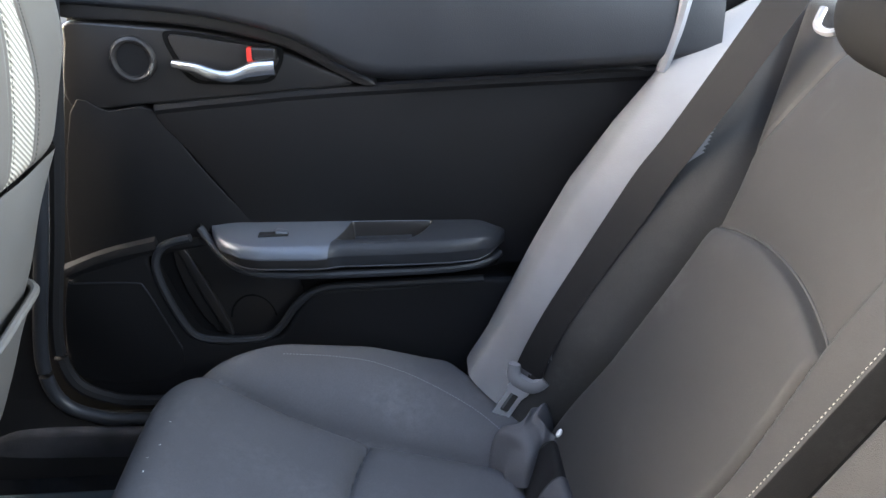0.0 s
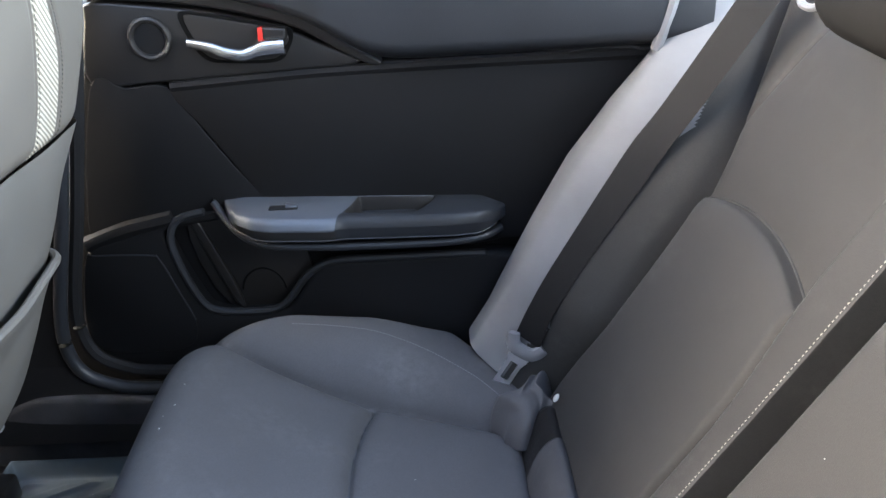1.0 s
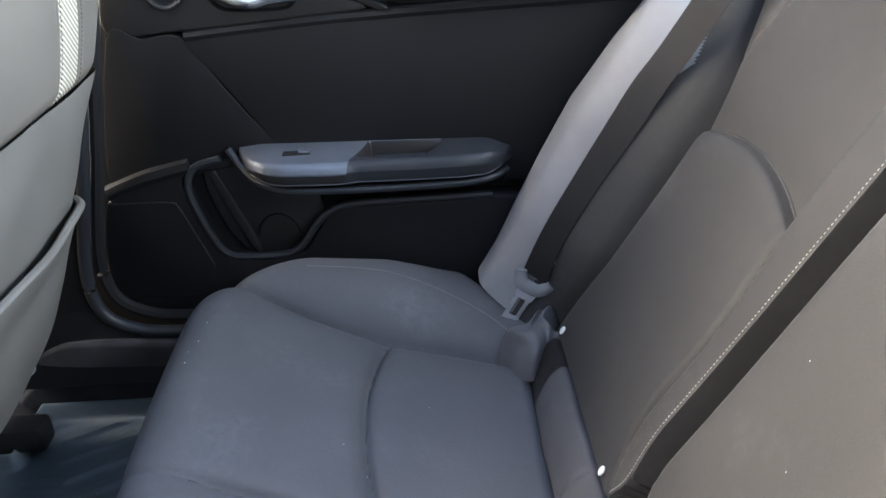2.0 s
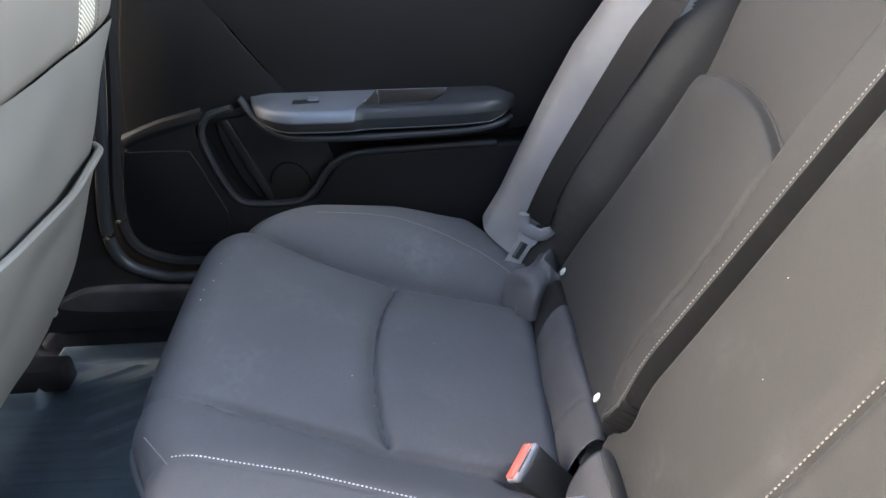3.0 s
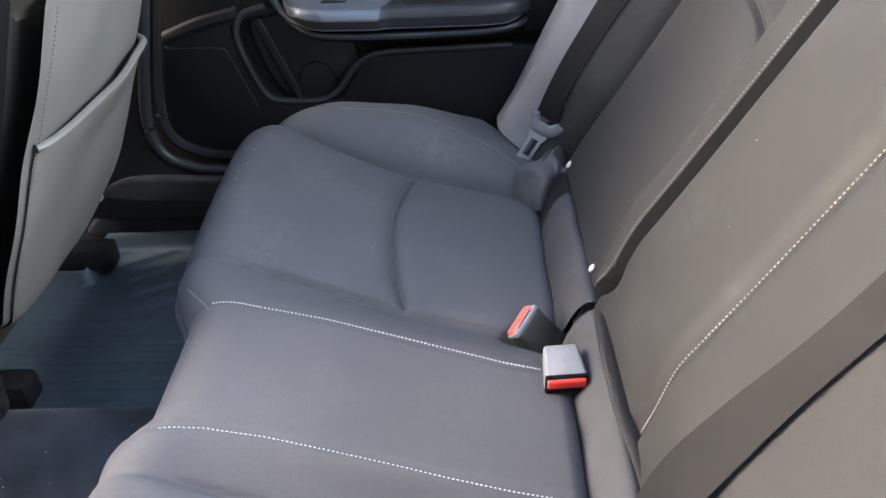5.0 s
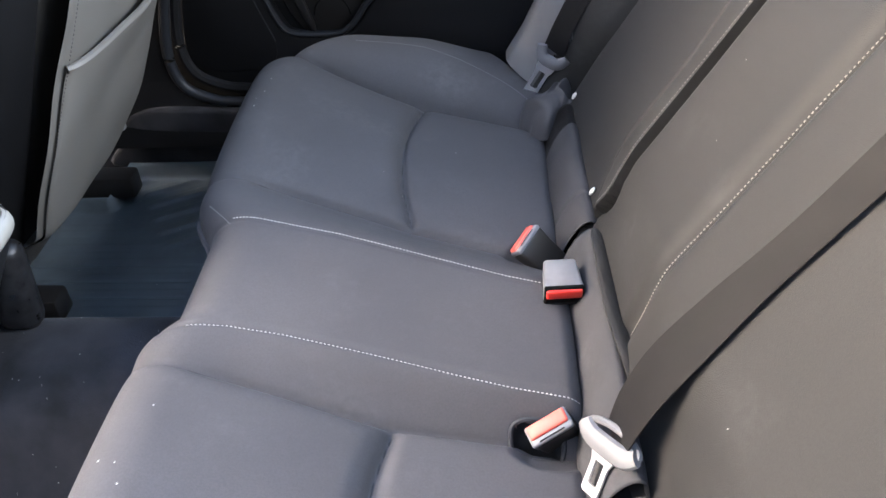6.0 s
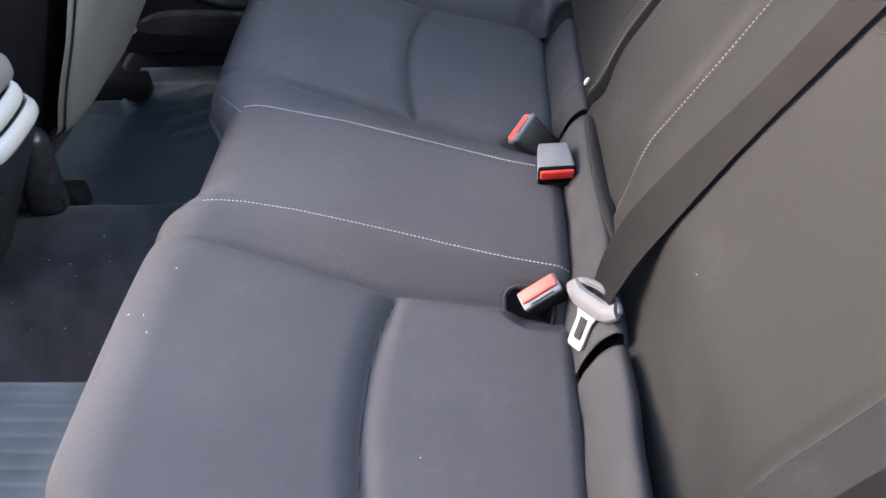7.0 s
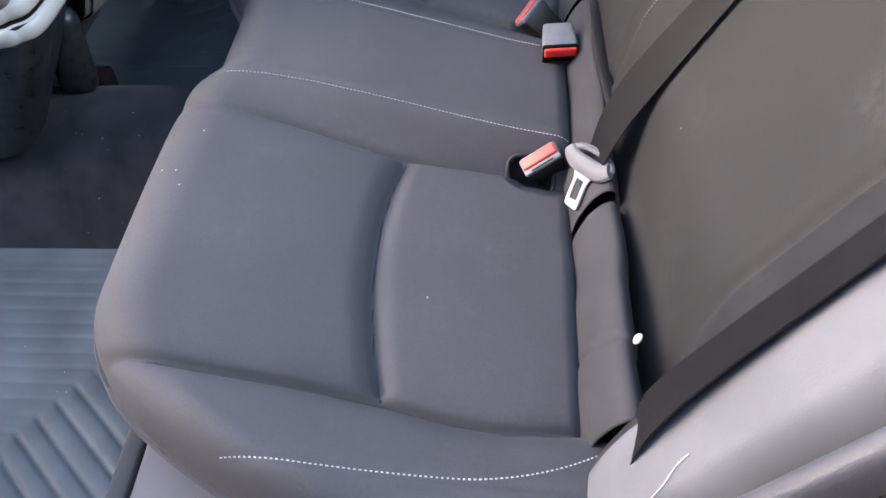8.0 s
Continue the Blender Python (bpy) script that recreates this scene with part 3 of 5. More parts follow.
def make_tongue(belt, left, right, tip, horns=0.010, guide=True):
    """Grey plastic slider with a steel tongue: left and right ends of the slider, and the tongue's tip."""
    left, right, tip = Vector(left), Vector(right), Vector(tip)
    mid = (left + right) / 2
    ax = (right - left).normalized()
    down = (tip - mid)
    down = (down - ax * down.dot(ax)).normalized()
    nrm = ax.cross(down).normalized()
    half = (right - left).length / 2
    # slider: a flattened bar with upturned ends
    bar = []
    for t in np.linspace(-1, 1, 15):
        bar.append(mid + ax * half * t - down * horns * abs(t) ** 4 + down * 0.004)
    body = part("slider", tube(bmesh.new(), bar, [0.009 + 0.003 * (1 - abs(t) ** 4) for t in np.linspace(-1, 1, 15)], 10, 0.62, up=nrm), M_GREY, belt, "grey plastic slider")
    if guide:
        loop = [mid + ax * half * math.cos(q) * 0.98 - down * (0.004 + 0.013 * math.sin(q)) for q in np.linspace(0, math.pi, 14)]
        part("belt_guide", tube(bmesh.new(), [p + nrm * 0.004 for p in loop], 0.0042, 8), M_GREY, body)
    # steel plate with a square hole
    M = Matrix((ax, down, nrm)).transposed().to_4x4()
    M.translation = mid + down * 0.006
    L = (tip - mid).length
    w0, w1, h0, h1 = 0.0125, 0.0065, 0.30 * L, 0.80 * L
    outer = [(-0.017, 0), (0.017, 0), (0.016, 0.20 * L), (w0, 0.34 * L), (w0, 0.94 * L), (w0 - 0.003, L), (-w0 + 0.003, L), (-w0, 0.94 * L), (-w0, 0.34 * L), (-0.016, 0.20 * L)]
    inner = [(-w1, h0), (w1, h0), (w1, h0), (w1, 0.45 * L), (w1, h1 - 0.002), (w1 - 0.002, h1), (-w1 + 0.002, h1), (-w1, h1 - 0.002), (-w1, 0.45 * L), (-w1, h0)]
    bm = bmesh.new()
    th = 0.0014
    rings = [[bm.verts.new(M @ Vector((x, y, z))) for x, y in poly] for poly, z in ((outer, th), (inner, th), (inner, -th), (outer, -th))]
    n = len(outer)
    for r in range(4):
        p, q = rings[r], rings[(r + 1) % 4]
        for k in range(n):
            k2 = (k + 1) % n
            if (p[k].co - p[k2].co).length < 1e-6 and (q[k].co - q[k2].co).length < 1e-6:
                continue
            bm.faces.new((p[k], p[k2], q[k2], q[k]))
    bmesh.ops.remove_doubles(bm, verts=bm.verts, dist=1e-5)
    part("steel_tongue", bm, M_STEEL, belt, "bright steel tongue with square hole", angle=30)


def build_belts():
    far = thing("seat_belt", "black webbing seat belt with grey tongue over backrest bolster", "seat belt", (0.24, 0.58, 0.30), "rear seat belts")
    e0 = [(0.66, 0.586, 0.078), (0.53, 0.586, 0.078), (0.41, 0.584, 0.081), (0.35, 0.581, 0.087), (0.29, 0.579, 0.087), (0.20, 0.577, 0.085), (0.12, 0.579, 0.081), (0.060, 0.584, 0.073), (0.020, 0.586, 0.066)]
    e1 = [(0.68, 0.553, 0.042), (0.54, 0.553, 0.045), (0.43, 0.553, 0.048), (0.36, 0.552, 0.052), (0.30, 0.551, 0.052), (0.20, 0.553, 0.053), (0.12, 0.555, 0.050), (0.065, 0.561, 0.042), (0.020, 0.571, 0.026)]
    strap("webbing", webbing((e0, e1)), 0.0016, M_WEB, far)
    make_tongue(far, (0.204, 0.584, 0.325), (0.248, 0.572, 0.301), (0.211, 0.580, 0.242), 0.022, False)
    near = thing("seat_belt", "black webbing seat belt running down the bolster to its anchor", "seat belt", (0.24, -0.60, 0.25), "rear seat belts")
    e0 = [(0.66, -0.572, 0.036), (0.40, -0.577, 0.040), (0.25, -0.581, 0.042), (0.14, -0.583, 0.042), (0.06, -0.586, 0.040), (0.025, -0.594, 0.032), (-0.02, -0.606, 0.006), (-0.07, -0.612, -0.020)]
    e1 = [(0.66, -0.618, 0.062), (0.40, -0.626, 0.068), (0.25, -0.630, 0.066), (0.15, -0.635, 0.065), (0.09, -0.641, 0.063), (0.045, -0.646, 0.054), (0.0, -0.650, 0.032), (-0.05, -0.652, 0.000)]
    strap("webbing", webbing((e0, e1)), 0.0016, M_WEB, near)
    part("anchor_plate", boxed((0.020, 0.012, 0.045), pose(0.218, -0.672, 0.250, 0, 35, 20), 0.004), M_GREY, near, "grey plastic belt anchor")
    mid = thing("seat_belt", "black webbing centre seat belt with grey tongue across the backrest", "seat belt", (0.25, -0.23, 0.22), "rear seat belts")
    e0 = [(0.66, -0.222, 0.050), (0.45, -0.217, 0.047), (0.30, -0.214, 0.045), (0.235, -0.210, 0.045), (0.165, -0.202, 0.045), (0.084, -0.196, 0.043), (0.022, -0.199, 0.034), (-0.035, -0.198, 0.012)]
    e1 = [(0.64, -0.254, 0.032), (0.42, -0.247, 0.031), (0.271, -0.242, 0.030), (0.205, -0.242, 0.030), (0.131, -0.247, 0.030), (0.065, -0.251, 0.029), (0.010, -0.255, 0.022), (-0.045, -0.250, 0.004)]
    strap("webbing", webbing((e0, e1)), 0.0016, M_WEB, mid)
    make_tongue(mid, (0.209, -0.200, 0.268), (0.250, -0.266, 0.290), (0.209, -0.252, 0.236))
    return far, near, mid


build_belts()


# ---- cloth rolls, tags and buckles in the gap behind the cushion ----
ROLL = ((0.210, 0.178), (0.212, 0.200), (0.219, 0.228), (0.231, 0.255), (0.244, 0.271), (0.255, 0.275), (0.264, 0.266), (0.268, 0.245))


def cloth_roll(name, y0, y1, parent, lift=0.0, dark_seam=None, taper=0.0, rows=70, material=None):
    ys = np.linspace(y0, y1, rows)
    prof = np.array([(p.x, p.y) for p in smooth_line([(a, b, 0) for a, b in ROLL], 5)])
    V = np.zeros((len(ys), len(prof), 3))
    for i, y in enumerate(ys):
        t = i / (len(ys) - 1)
        pinch = 0.004 * (dent(np.array(t), 0.05) + dent(np.array(t - 1), 0.05))
        c = np.array([0.245, 0.22])
        q = c + (prof - c) * (1 - float(pinch) * 8 - taper * t)
        bulge = 0.0025 * math.sin(y * 23) + 0.0015 * math.sin(y * 61 + 1)
        q = q + np.array([-0.6, 0.5]) * bulge
        if dark_seam is not None:
            u = np.linspace(0, 1, len(prof))
            d = np.abs(y - dark_seam + 0.02 * (u - 0.5))
            q = q - np.array([-0.8, 0.6]) * (0.0035 * np.exp(-(d / 0.003) ** 2))[:, None]
        V[i, :, 0], V[i, :, 1], V[i, :, 2] = q[:, 0], y, q[:, 1] + lift
    # rolled-in lips at both ends
    lips = []
    for j, sg in ((0, -1), (-1, 1)):
        e = V[j].copy()
        e2 = V[j].copy()
        c = e.mean(0)
        e2 = c + (e2 - c) * 0.86
        e2[:, 1] = e[:, 1] - 0.010 * np.sign(ys[-1] - ys[0]) * sg
        lips.append(e2[None])
    V = np.concatenate([lips[0], V, lips[1]], 0)
    n = lattice_normals(V)
    mid = n[len(V) // 2, len(prof) // 3]
    fl = (mid @ np.array([-0.8, 0, 0.6])) < 0
    return sheet(name, V, np.ones((V.shape[0] - 1, V.shape[1] - 1), bool), material or M_ROLL, parent, flip=fl)


def build_gap():
    t = thing("seat_gap_trim", "dark grey padded cloth rolls between the rear cushion and backrest", "seat trim", (0.245, 0, 0.18))
    cloth_roll("cloth_roll", 0.422, 0.150, t, dark_seam=0.225)
    cloth_roll("cloth_roll", -0.291, -0.572, t, dark_seam=-0.475)
    cloth_roll("cloth_roll", 0.125, -0.280, t, lift=0.006)
    cloth_roll("black_strap", 0.500, 0.405, t, lift=-0.005, rows=20, material=M_WEB)
    # black box added behind them as the shade of the hollow
    part("hollow_shade_box", boxed((0.03, 1.15, 0.10), pose(0.252, 0, 0.185), 0.004), M_BLACK, t)
    # bunched cloth beside the outer seat
    us, vs = np.linspace(0, 1, 60), np.linspace(0, 1, 60)
    U, W = np.meshgrid(us, vs, indexing="ij")
    rim = np.sqrt(np.clip(1 - np.abs(2 * U - 1) ** 5, 0, 1) * np.clip(1 - np.abs(2 * W - 1) ** 4, 0, 1))
    X = 0.184 + 0.080 * U - 0.014 * W * (1 - U) + 0.006 * np.sin(9 * W)
    Y = 0.486 + 0.082 * W - 0.012 * np.sin(U * 5) + 0.006 * np.sin(11 * U)
    Z = 0.186 + 0.054 * rim + 0.034 * np.sin(np.clip(U * 1.1, 0, 1) * math.pi * 0.6) + 0.014 * W
    Z = Z + 0.005 * np.sin(7 * U + 6 * W) * np.sin(6 * W + 1) + 0.006 * np.sin(21 * U - 6 * W + 1.0) * step(0.45, 0.8, U)
    Z = Z - 0.006 * dent(U - 0.62 - 0.2 * W, 0.05)
    V = np.stack([X, Y, Z], -1)
    n = lattice_normals(V)
    sheet("bunched_cloth", V, np.ones((59, 59), bool), M_SEAT, t, flip=n[30, 30, 2] < 0)
    fold = smooth_line([Vector((0.262, 0.135, 0.262)), Vector((0.259, 0.105, 0.281)), Vector((0.259, 0.043, 0.284)), Vector((0.259, -0.010, 0.286)), Vector((0.260, -0.065, 0.288)), Vector((0.266, -0.120, 0.284)), Vector((0.276, -0.160, 0.262))], 8)
    part("fold_strip", tube(bmesh.new(), fold, [0.010 + 0.005 * math.sin(math.pi * i / (len(fold) - 1)) for i in range(len(fold))], 12, 0.45, up=(0.6, 0, 0.8)), M_BACK, t)


build_gap()


def build_tag(y, z, x):
    t = thing("anchor_tag", "small off-white oval plastic anchor tag on the backrest", "tag", (x, y, z), "anchor tags")
    bm = bmesh.new()
    bmesh.ops.create_uvsphere(bm, u_segments=16, v_segments=8, radius=1.0)
    bmesh.ops.transform(bm, matrix=Matrix.Translation((x, y, z)) @ pose(0, 0, 0, 0, 30, 0) @ Matrix.Diagonal((0.003, 0.0052, 0.0070, 1)), verts=bm.verts)
    part("tag_face", bm, M_BUTTON, t)


for q in ((0.491, 0.287, 0.262), (0.211, 0.282, 0.262), (-0.492, 0.289, 0.262)):
    build_tag(*q)


def build_buckle(at, axis, wide, label, body, case, button, length=0.075, width=0.054, thick=0.026, share=0.64, shift=0.12):
    """at: middle of the end face; axis: the way the end face looks; wide: the way of its long side."""
    axis, wide = Vector(axis).normalized(), Vector(wide)
    wide = (wide - axis * wide.dot(axis)).normalized()
    third = axis.cross(wide)
    M = Matrix((wide, third, axis)).transposed().to_4x4()
    M.translation = Vector(at)
    t = thing("belt_buckle", label, "buckle", tuple(Vector(at) - axis * length), "seat belt buckles")
    bm = boxed((width, thick, length), pose(0, 0, -length / 2), 0.005, 3)
    for v in bm.verts:
        k = 1 - 0.18 * min(1, -v.co.z / length)
        v.co.x *= k
        v.co.y *= k
    bmesh.ops.transform(bm, matrix=M, verts=bm.verts)
    part("buckle_body", bm, body, t)
    bm = boxed((width * 0.985, thick * 0.97, 0.008), pose(0, 0, 0.0), 0.003, 3)
    bmesh.ops.transform(bm, matrix=M, verts=bm.verts)
    part("buckle_rim", bm, case, t)
    bm = boxed((width * 0.90, thick * share, 0.010), pose(0, thick * shift, 0.0025), 0.003, 3)
    bmesh.ops.transform(bm, matrix=M, verts=bm.verts)
    part("release_button", bm, button, t, "red release button")
    bm = boxed((width * 0.6, thick * 0.07, 0.008), pose(0, -thick * 0.37, 0.0008), 0.0006, 1)
    bmesh.ops.transform(bm, matrix=M, verts=bm.verts)
    part("tongue_slot", bm, M_BLACK, t)
    return t


build_buckle((0.164, 0.146, 0.244), (-0.72, 0.22, 0.66), (0.66, 0.74, 0.20), "black seat belt buckle with faded red button in the bench", M_GLOSS, M_RIM, M_PINK)
build_buckle((0.206, 0.012, 0.261), (0.06, -0.98, -0.16), (1, 0.0, 0.0), "grey centre belt buckle with red button on the bench", M_LIGHT, M_VOID, M_RED, 0.050, 0.051, 0.034, 0.44, 0.22)
build_buckle((0.176, -0.175, 0.232), (-0.35, -0.42, 0.84), (0.90, 0.42, 0.0), "black seat belt buckle with pale rim and red button", M_GLOSS, M_RIM, M_PINK)


# ---- floor, tunnel and mats ----
def tunnel_height(y):
    y = np.asarray(y, float)
    return 0.172 * np.interp(y, [-0.20, -0.145, -0.10, -0.05, 0.0, 0.06, 0.10, 0.15, 0.20, 0.25], [0, 0.03, 0.45, 0.86, 0.97, 1.0, 0.88, 0.45, 0.05, 0])


def build_floor():
    xs = np.linspace(-1.7, 0.45, 160)
    ys = np.linspace(-0.80, 0.80, 260)
    X, Y = np.meshgrid(xs, ys, indexing="ij")
    Z = tunnel_height(Y)
    k = np.ones(9) / 9
    Z = np.apply_along_axis(lambda r: np.convolve(np.pad(r, 4, "edge"), k, "valid"), 1, Z)
    a = np.abs(Y)
    Z = Z + 0.12 * step(0.70, 0.75, a)
    Z = Z + 0.0015 * np.sin(37 * X + 11 * Y) * np.sin(29 * Y)
    V = np.stack([X, Y, Z], -1)
    n = lattice_normals(V)
    fl = n[80, 130, 2] < 0
    f = sheet("floor", V, np.ones((159, 259), bool), M_CARPET, None, flip=fl)
    tagged(f, "black carpeted car floor with raised central tunnel", "floor", kind="structure")


build_floor()


def build_mat(name, x0, x1, y0, y1, label, flip_dir, notch=None):
    """A moulded all-weather mat with straight ribs and a fan of chevrons beside the door sill."""
    t = thing(name, label, "floor mat", ((x0 + x1) / 2, (y0 + y1) / 2, 0.0), "rubber floor mats")
    xs = np.linspace(x0, x1, int((x1 - x0) / 0.003))
    ys = np.linspace(y0, y1, int((y1 - y0) / 0.0025))
    X, Y = np.meshgrid(xs, ys, indexing="ij")
    inner = y0 if flip_dir < 0 else y1          # edge against the tunnel
    # ribs run along the car, then bend into chevrons towards the sill
    bent = (Y + 0.9 * X + 0.172) / 1.639
    row = np.maximum(Y, bent)
    turned = step(0.0, 0.012, bent - Y) * step(-0.345, -0.375, row)
    ph = ((row + 0.441) / 0.0255) % 1.0
    deep = 0.25 + 0.50 * turned
    cut_in = 0.20 + 1.1 * turned
    if notch:
        turn = -0.542 - 0.55 * (Y - 0.474)
        slope = np.maximum(X - turn, 0) * step(0.40, 0.44, Y)
        ph = ((Y - 0.42 * slope - 0.474 + 0.0215) / 0.045) % 1.0
        on = step(0.0, 0.02, slope) * step(0.20, 0.12, slope)
        low = (step(0.42, 0.38, Y) * 0.8 + 0.2)
        crest = 2.2 * dent(ph - 0.5, 0.10) * on - 0.9 * low * dent(ph - 0.5, 0.06) * (1 - on) + 0.3 * step(0.5, 0.9, ph) * step(1.0, 0.95, ph)
    rib = crest if notch else (step(0.06, 0.25, ph) * step(1.0, 0.45, ph)) * deep - cut_in * (dent(ph - 0.0, 0.09) + dent(ph - 1.0, 0.09))
    edge = np.minimum.reduce([X - x0, x1 - X, Y - y0, y1 - Y])
    cut = np.full(X.shape, 9.0)
    if notch:
        cut = np.hypot(np.maximum(X - notch[0], 0), np.maximum(notch[1] - Y, 0))
        edge = np.minimum(edge, cut)
    area = step(0.030, 0.040, edge)
    Z = 0.008 + 0.0034 * rib * area
    Z = Z + 0.030 * step(0.022, 0.006, edge) * (0.35 + 0.65 * step(0.03, 0.06, np.abs(Y - inner)))
    Z = np.where(edge < 0.004, 0.004, Z)
    V = np.stack([X, Y, Z], -1)
    nr = lattice_normals(V)
    fl = nr[len(xs) // 2, len(ys) // 2, 2] < 0
    sheet("ribbed_tray", V, (cut[:-1, :-1] > 0) & (cut[1:, 1:] > 0), M_MAT, t, flip=fl)
    return t


build_mat("floor_mat", -1.0, -0.262, 0.225, 0.705, "dark ribbed rubber floor mat on the passenger footwell carpet", -1, (-0.668, 0.575))
build_mat("floor_mat", -1.0, -0.318, -0.665, -0.145, "dark ribbed rubber floor mat with chevron grooves beside the open door", 1)


# ---- the far door ----
def door_y(x):
    return 0.750 - 0.06 * x


def on_door(x, z, d):
    """d: metres in from the door plane towards the seats."""
    return (x, door_y(x) - d, z)


def outline(pts, per=6):
    return [(p.x, p.y) for p in smooth_line([(a, b, 0) for a, b in pts], per, closed=True)]


def door_plate(name, pts, d, depth, material, parent, bevel=0.004, per=6, label="", smooth=True):
    poly = outline(pts, per) if smooth else pts
    return part(name, plate(poly, lambda a, b, q: on_door(a, b, d + q), depth, bevel), material, parent, label)


def door_tube(name, pts, r, material, parent, d, flat=1.0, label="", per=8):
    line = smooth_line([on_door(a, b, d) for a, b in pts], per)
    return part(name, tube(bmesh.new(), line, r, 8, flat, up=(0, 1, 0)), material, parent, label)


def build_armrest(door):
    xs = np.linspace(-0.229, 0.212, 430)
    reach = np.interp(xs, [-0.229, -0.222, -0.205, -0.180, -0.150, -0.070, -0.052, -0.036, 0.045, 0.126, 0.168, 0.192, 0.205, 0.212],
                      [0.004, 0.030, 0.058, 0.076, 0.084, 0.085, 0.083, 0.077, 0.074, 0.069, 0.060, 0.044, 0.024, 0.000])
    k = np.ones(15) / 15
    reach = np.convolve(np.pad(reach, 7, "edge"), k, "valid")
    t = np.linspace(0, 1, 150)
    V = np.zeros((len(xs), len(t), 3))
    for i, x in enumerate(xs):
        r = reach[i]
        end = float(step(0.15, 0.213, np.array(x))) ** 2
        zt = 0.506 - 0.014 * end - 0.004 * float(step(-0.19, -0.229, np.array(x)))
        zb = 0.464 + 0.010 * float(step(-0.16, -0.22, np.array(x))) + 0.012 * end
        prof = smooth_line([(0.0, zt, 0), (0.40 * r, zt - 0.001, 0), (0.80 * r, zt - 0.006, 0), (0.93 * r, zt - 0.011, 0), (r, zt - 0.021, 0),
                            (r, (zt + zb) / 2 - 0.006, 0), (0.97 * r, zb + 0.003, 0), (0.90 * r, zb, 0), (0.0, zb, 0)], 12)
        q = np.linspace(0, len(prof) - 1, len(t))
        lo = q.astype(int)
        P = np.array([(p.x, p.y) for p in prof])
        c = P[lo] + (P[np.minimum(lo + 1, len(P) - 1)] - P[lo]) * (q - lo)[:, None]
        V[i, :, 0], V[i, :, 1], V[i, :, 2] = x, door_y(x) - 0.010 - c[:, 0], c[:, 1]
    X, T = np.meshgrid(xs, t, indexing="ij")
    D = door_y(X) - 0.010 - V[..., 1]
    top = (T < 0.56)
    # pull cup sunk into the top, slanted at both ends
    cup = step(0.0, 0.005, X + 0.018 + 0.30 * (D - 0.012) + 6.0 * np.maximum(D - 0.025, 0) ** 2) * step(0.0, 0.006, 0.103 - 0.30 * (D - 0.010) - 14.0 * np.maximum(D - 0.020, 0) ** 2 - X) * step(0.008, 0.012, D) * step(0.058, 0.052, D) * (T < 0.40)
    V[..., 2] -= 0.030 * cup
    n = lattice_normals(V)
    fl = n[60, 26, 2] < 0
    if fl:
        n = -n
    x, d, tt = ((A[:-1, :-1] + A[1:, 1:]) / 2 for A in (X, D, T))
    cc = np.maximum(cup[:-1, :-1], cup[1:, 1:]) > 0.03
    lid = (x < -0.019 - 0.30 * (d - 0.012) - 6.0 * np.clip(d - 0.025, 0, 0.04) ** 2) | ((d < 0.0075) & (x < 0.100) & (tt < 0.4))
    band = lid & (tt > 0.60)
    sheet("armrest_pad", V, ~lid & ~cc, M_PAD, door, flip=fl, normals=n)
    sheet("pull_cup", V, cc, M_GLOSS, door, flip=fl)
    panel = sheet("switch_panel", V, lid & ~cc & ~band, M_SILVER, door, "satin blue-grey switch panel", flip=fl, normals=n)
    sheet("switch_panel_base", V, band & ~cc, M_GLOSS, door, flip=fl, normals=n)
    part("cup_tray", boxed((0.085, 0.018, 0.006), pose(0.030, door_y(0.03) - 0.032, 0.482, 8), 0.002), M_PAD, door)
    # window switch in its well
    zt = 0.5040
    part("switch_well", boxed((0.044, 0.022, 0.004), pose(-0.130, door_y(-0.130) - 0.050, zt - 0.001, -4), 0.0015), M_BLACK, panel)
    part("window_switch", boxed((0.018, 0.015, 0.006), pose(-0.118, door_y(-0.118) - 0.050, zt + 0.0015, -4, 10, 0), 0.002), M_SILVER, panel)
    # shelf below, with a soft lip that sweeps up round the front end
    lip = smooth_line([on_door(*q) for q in ((-0.246, 0.500, 0.020), (-0.233, 0.484, 0.030), (-0.210, 0.466, 0.050), (-0.180, 0.454, 0.068), (-0.142, 0.449, 0.076), (-0.070, 0.448, 0.077),
                                             (0.040, 0.449, 0.073), (0.130, 0.451, 0.067), (0.178, 0.454, 0.054), (0.203, 0.457, 0.030))], 10)
    part("armrest_lip", tube(bmesh.new(), lip, 0.0062, 10, up=(0, 1, 0)), M_PAD, door)
    rows = []
    for w in np.linspace(0, 1, 14):
        rows.append([(p.x, p.y + (door_y(p.x) + 0.004 - p.y) * w, p.z + 0.004 - 0.040 * math.sin(w * math.pi / 2)) for p in lip])
    U = np.array(rows)
    sheet("armrest_underside", U, np.ones((13, U.shape[1] - 1), bool), M_TRIM, door, flip=lattice_normals(U)[6, 40, 2] > 0)
    U2 = U.copy()
    U2[..., 2] = U[:1, :, 2] + 0.002
    sheet("armrest_shelf", U2, np.ones((13, U.shape[1] - 1), bool), M_TRIM, door, flip=lattice_normals(U2)[6, 40, 2] < 0)


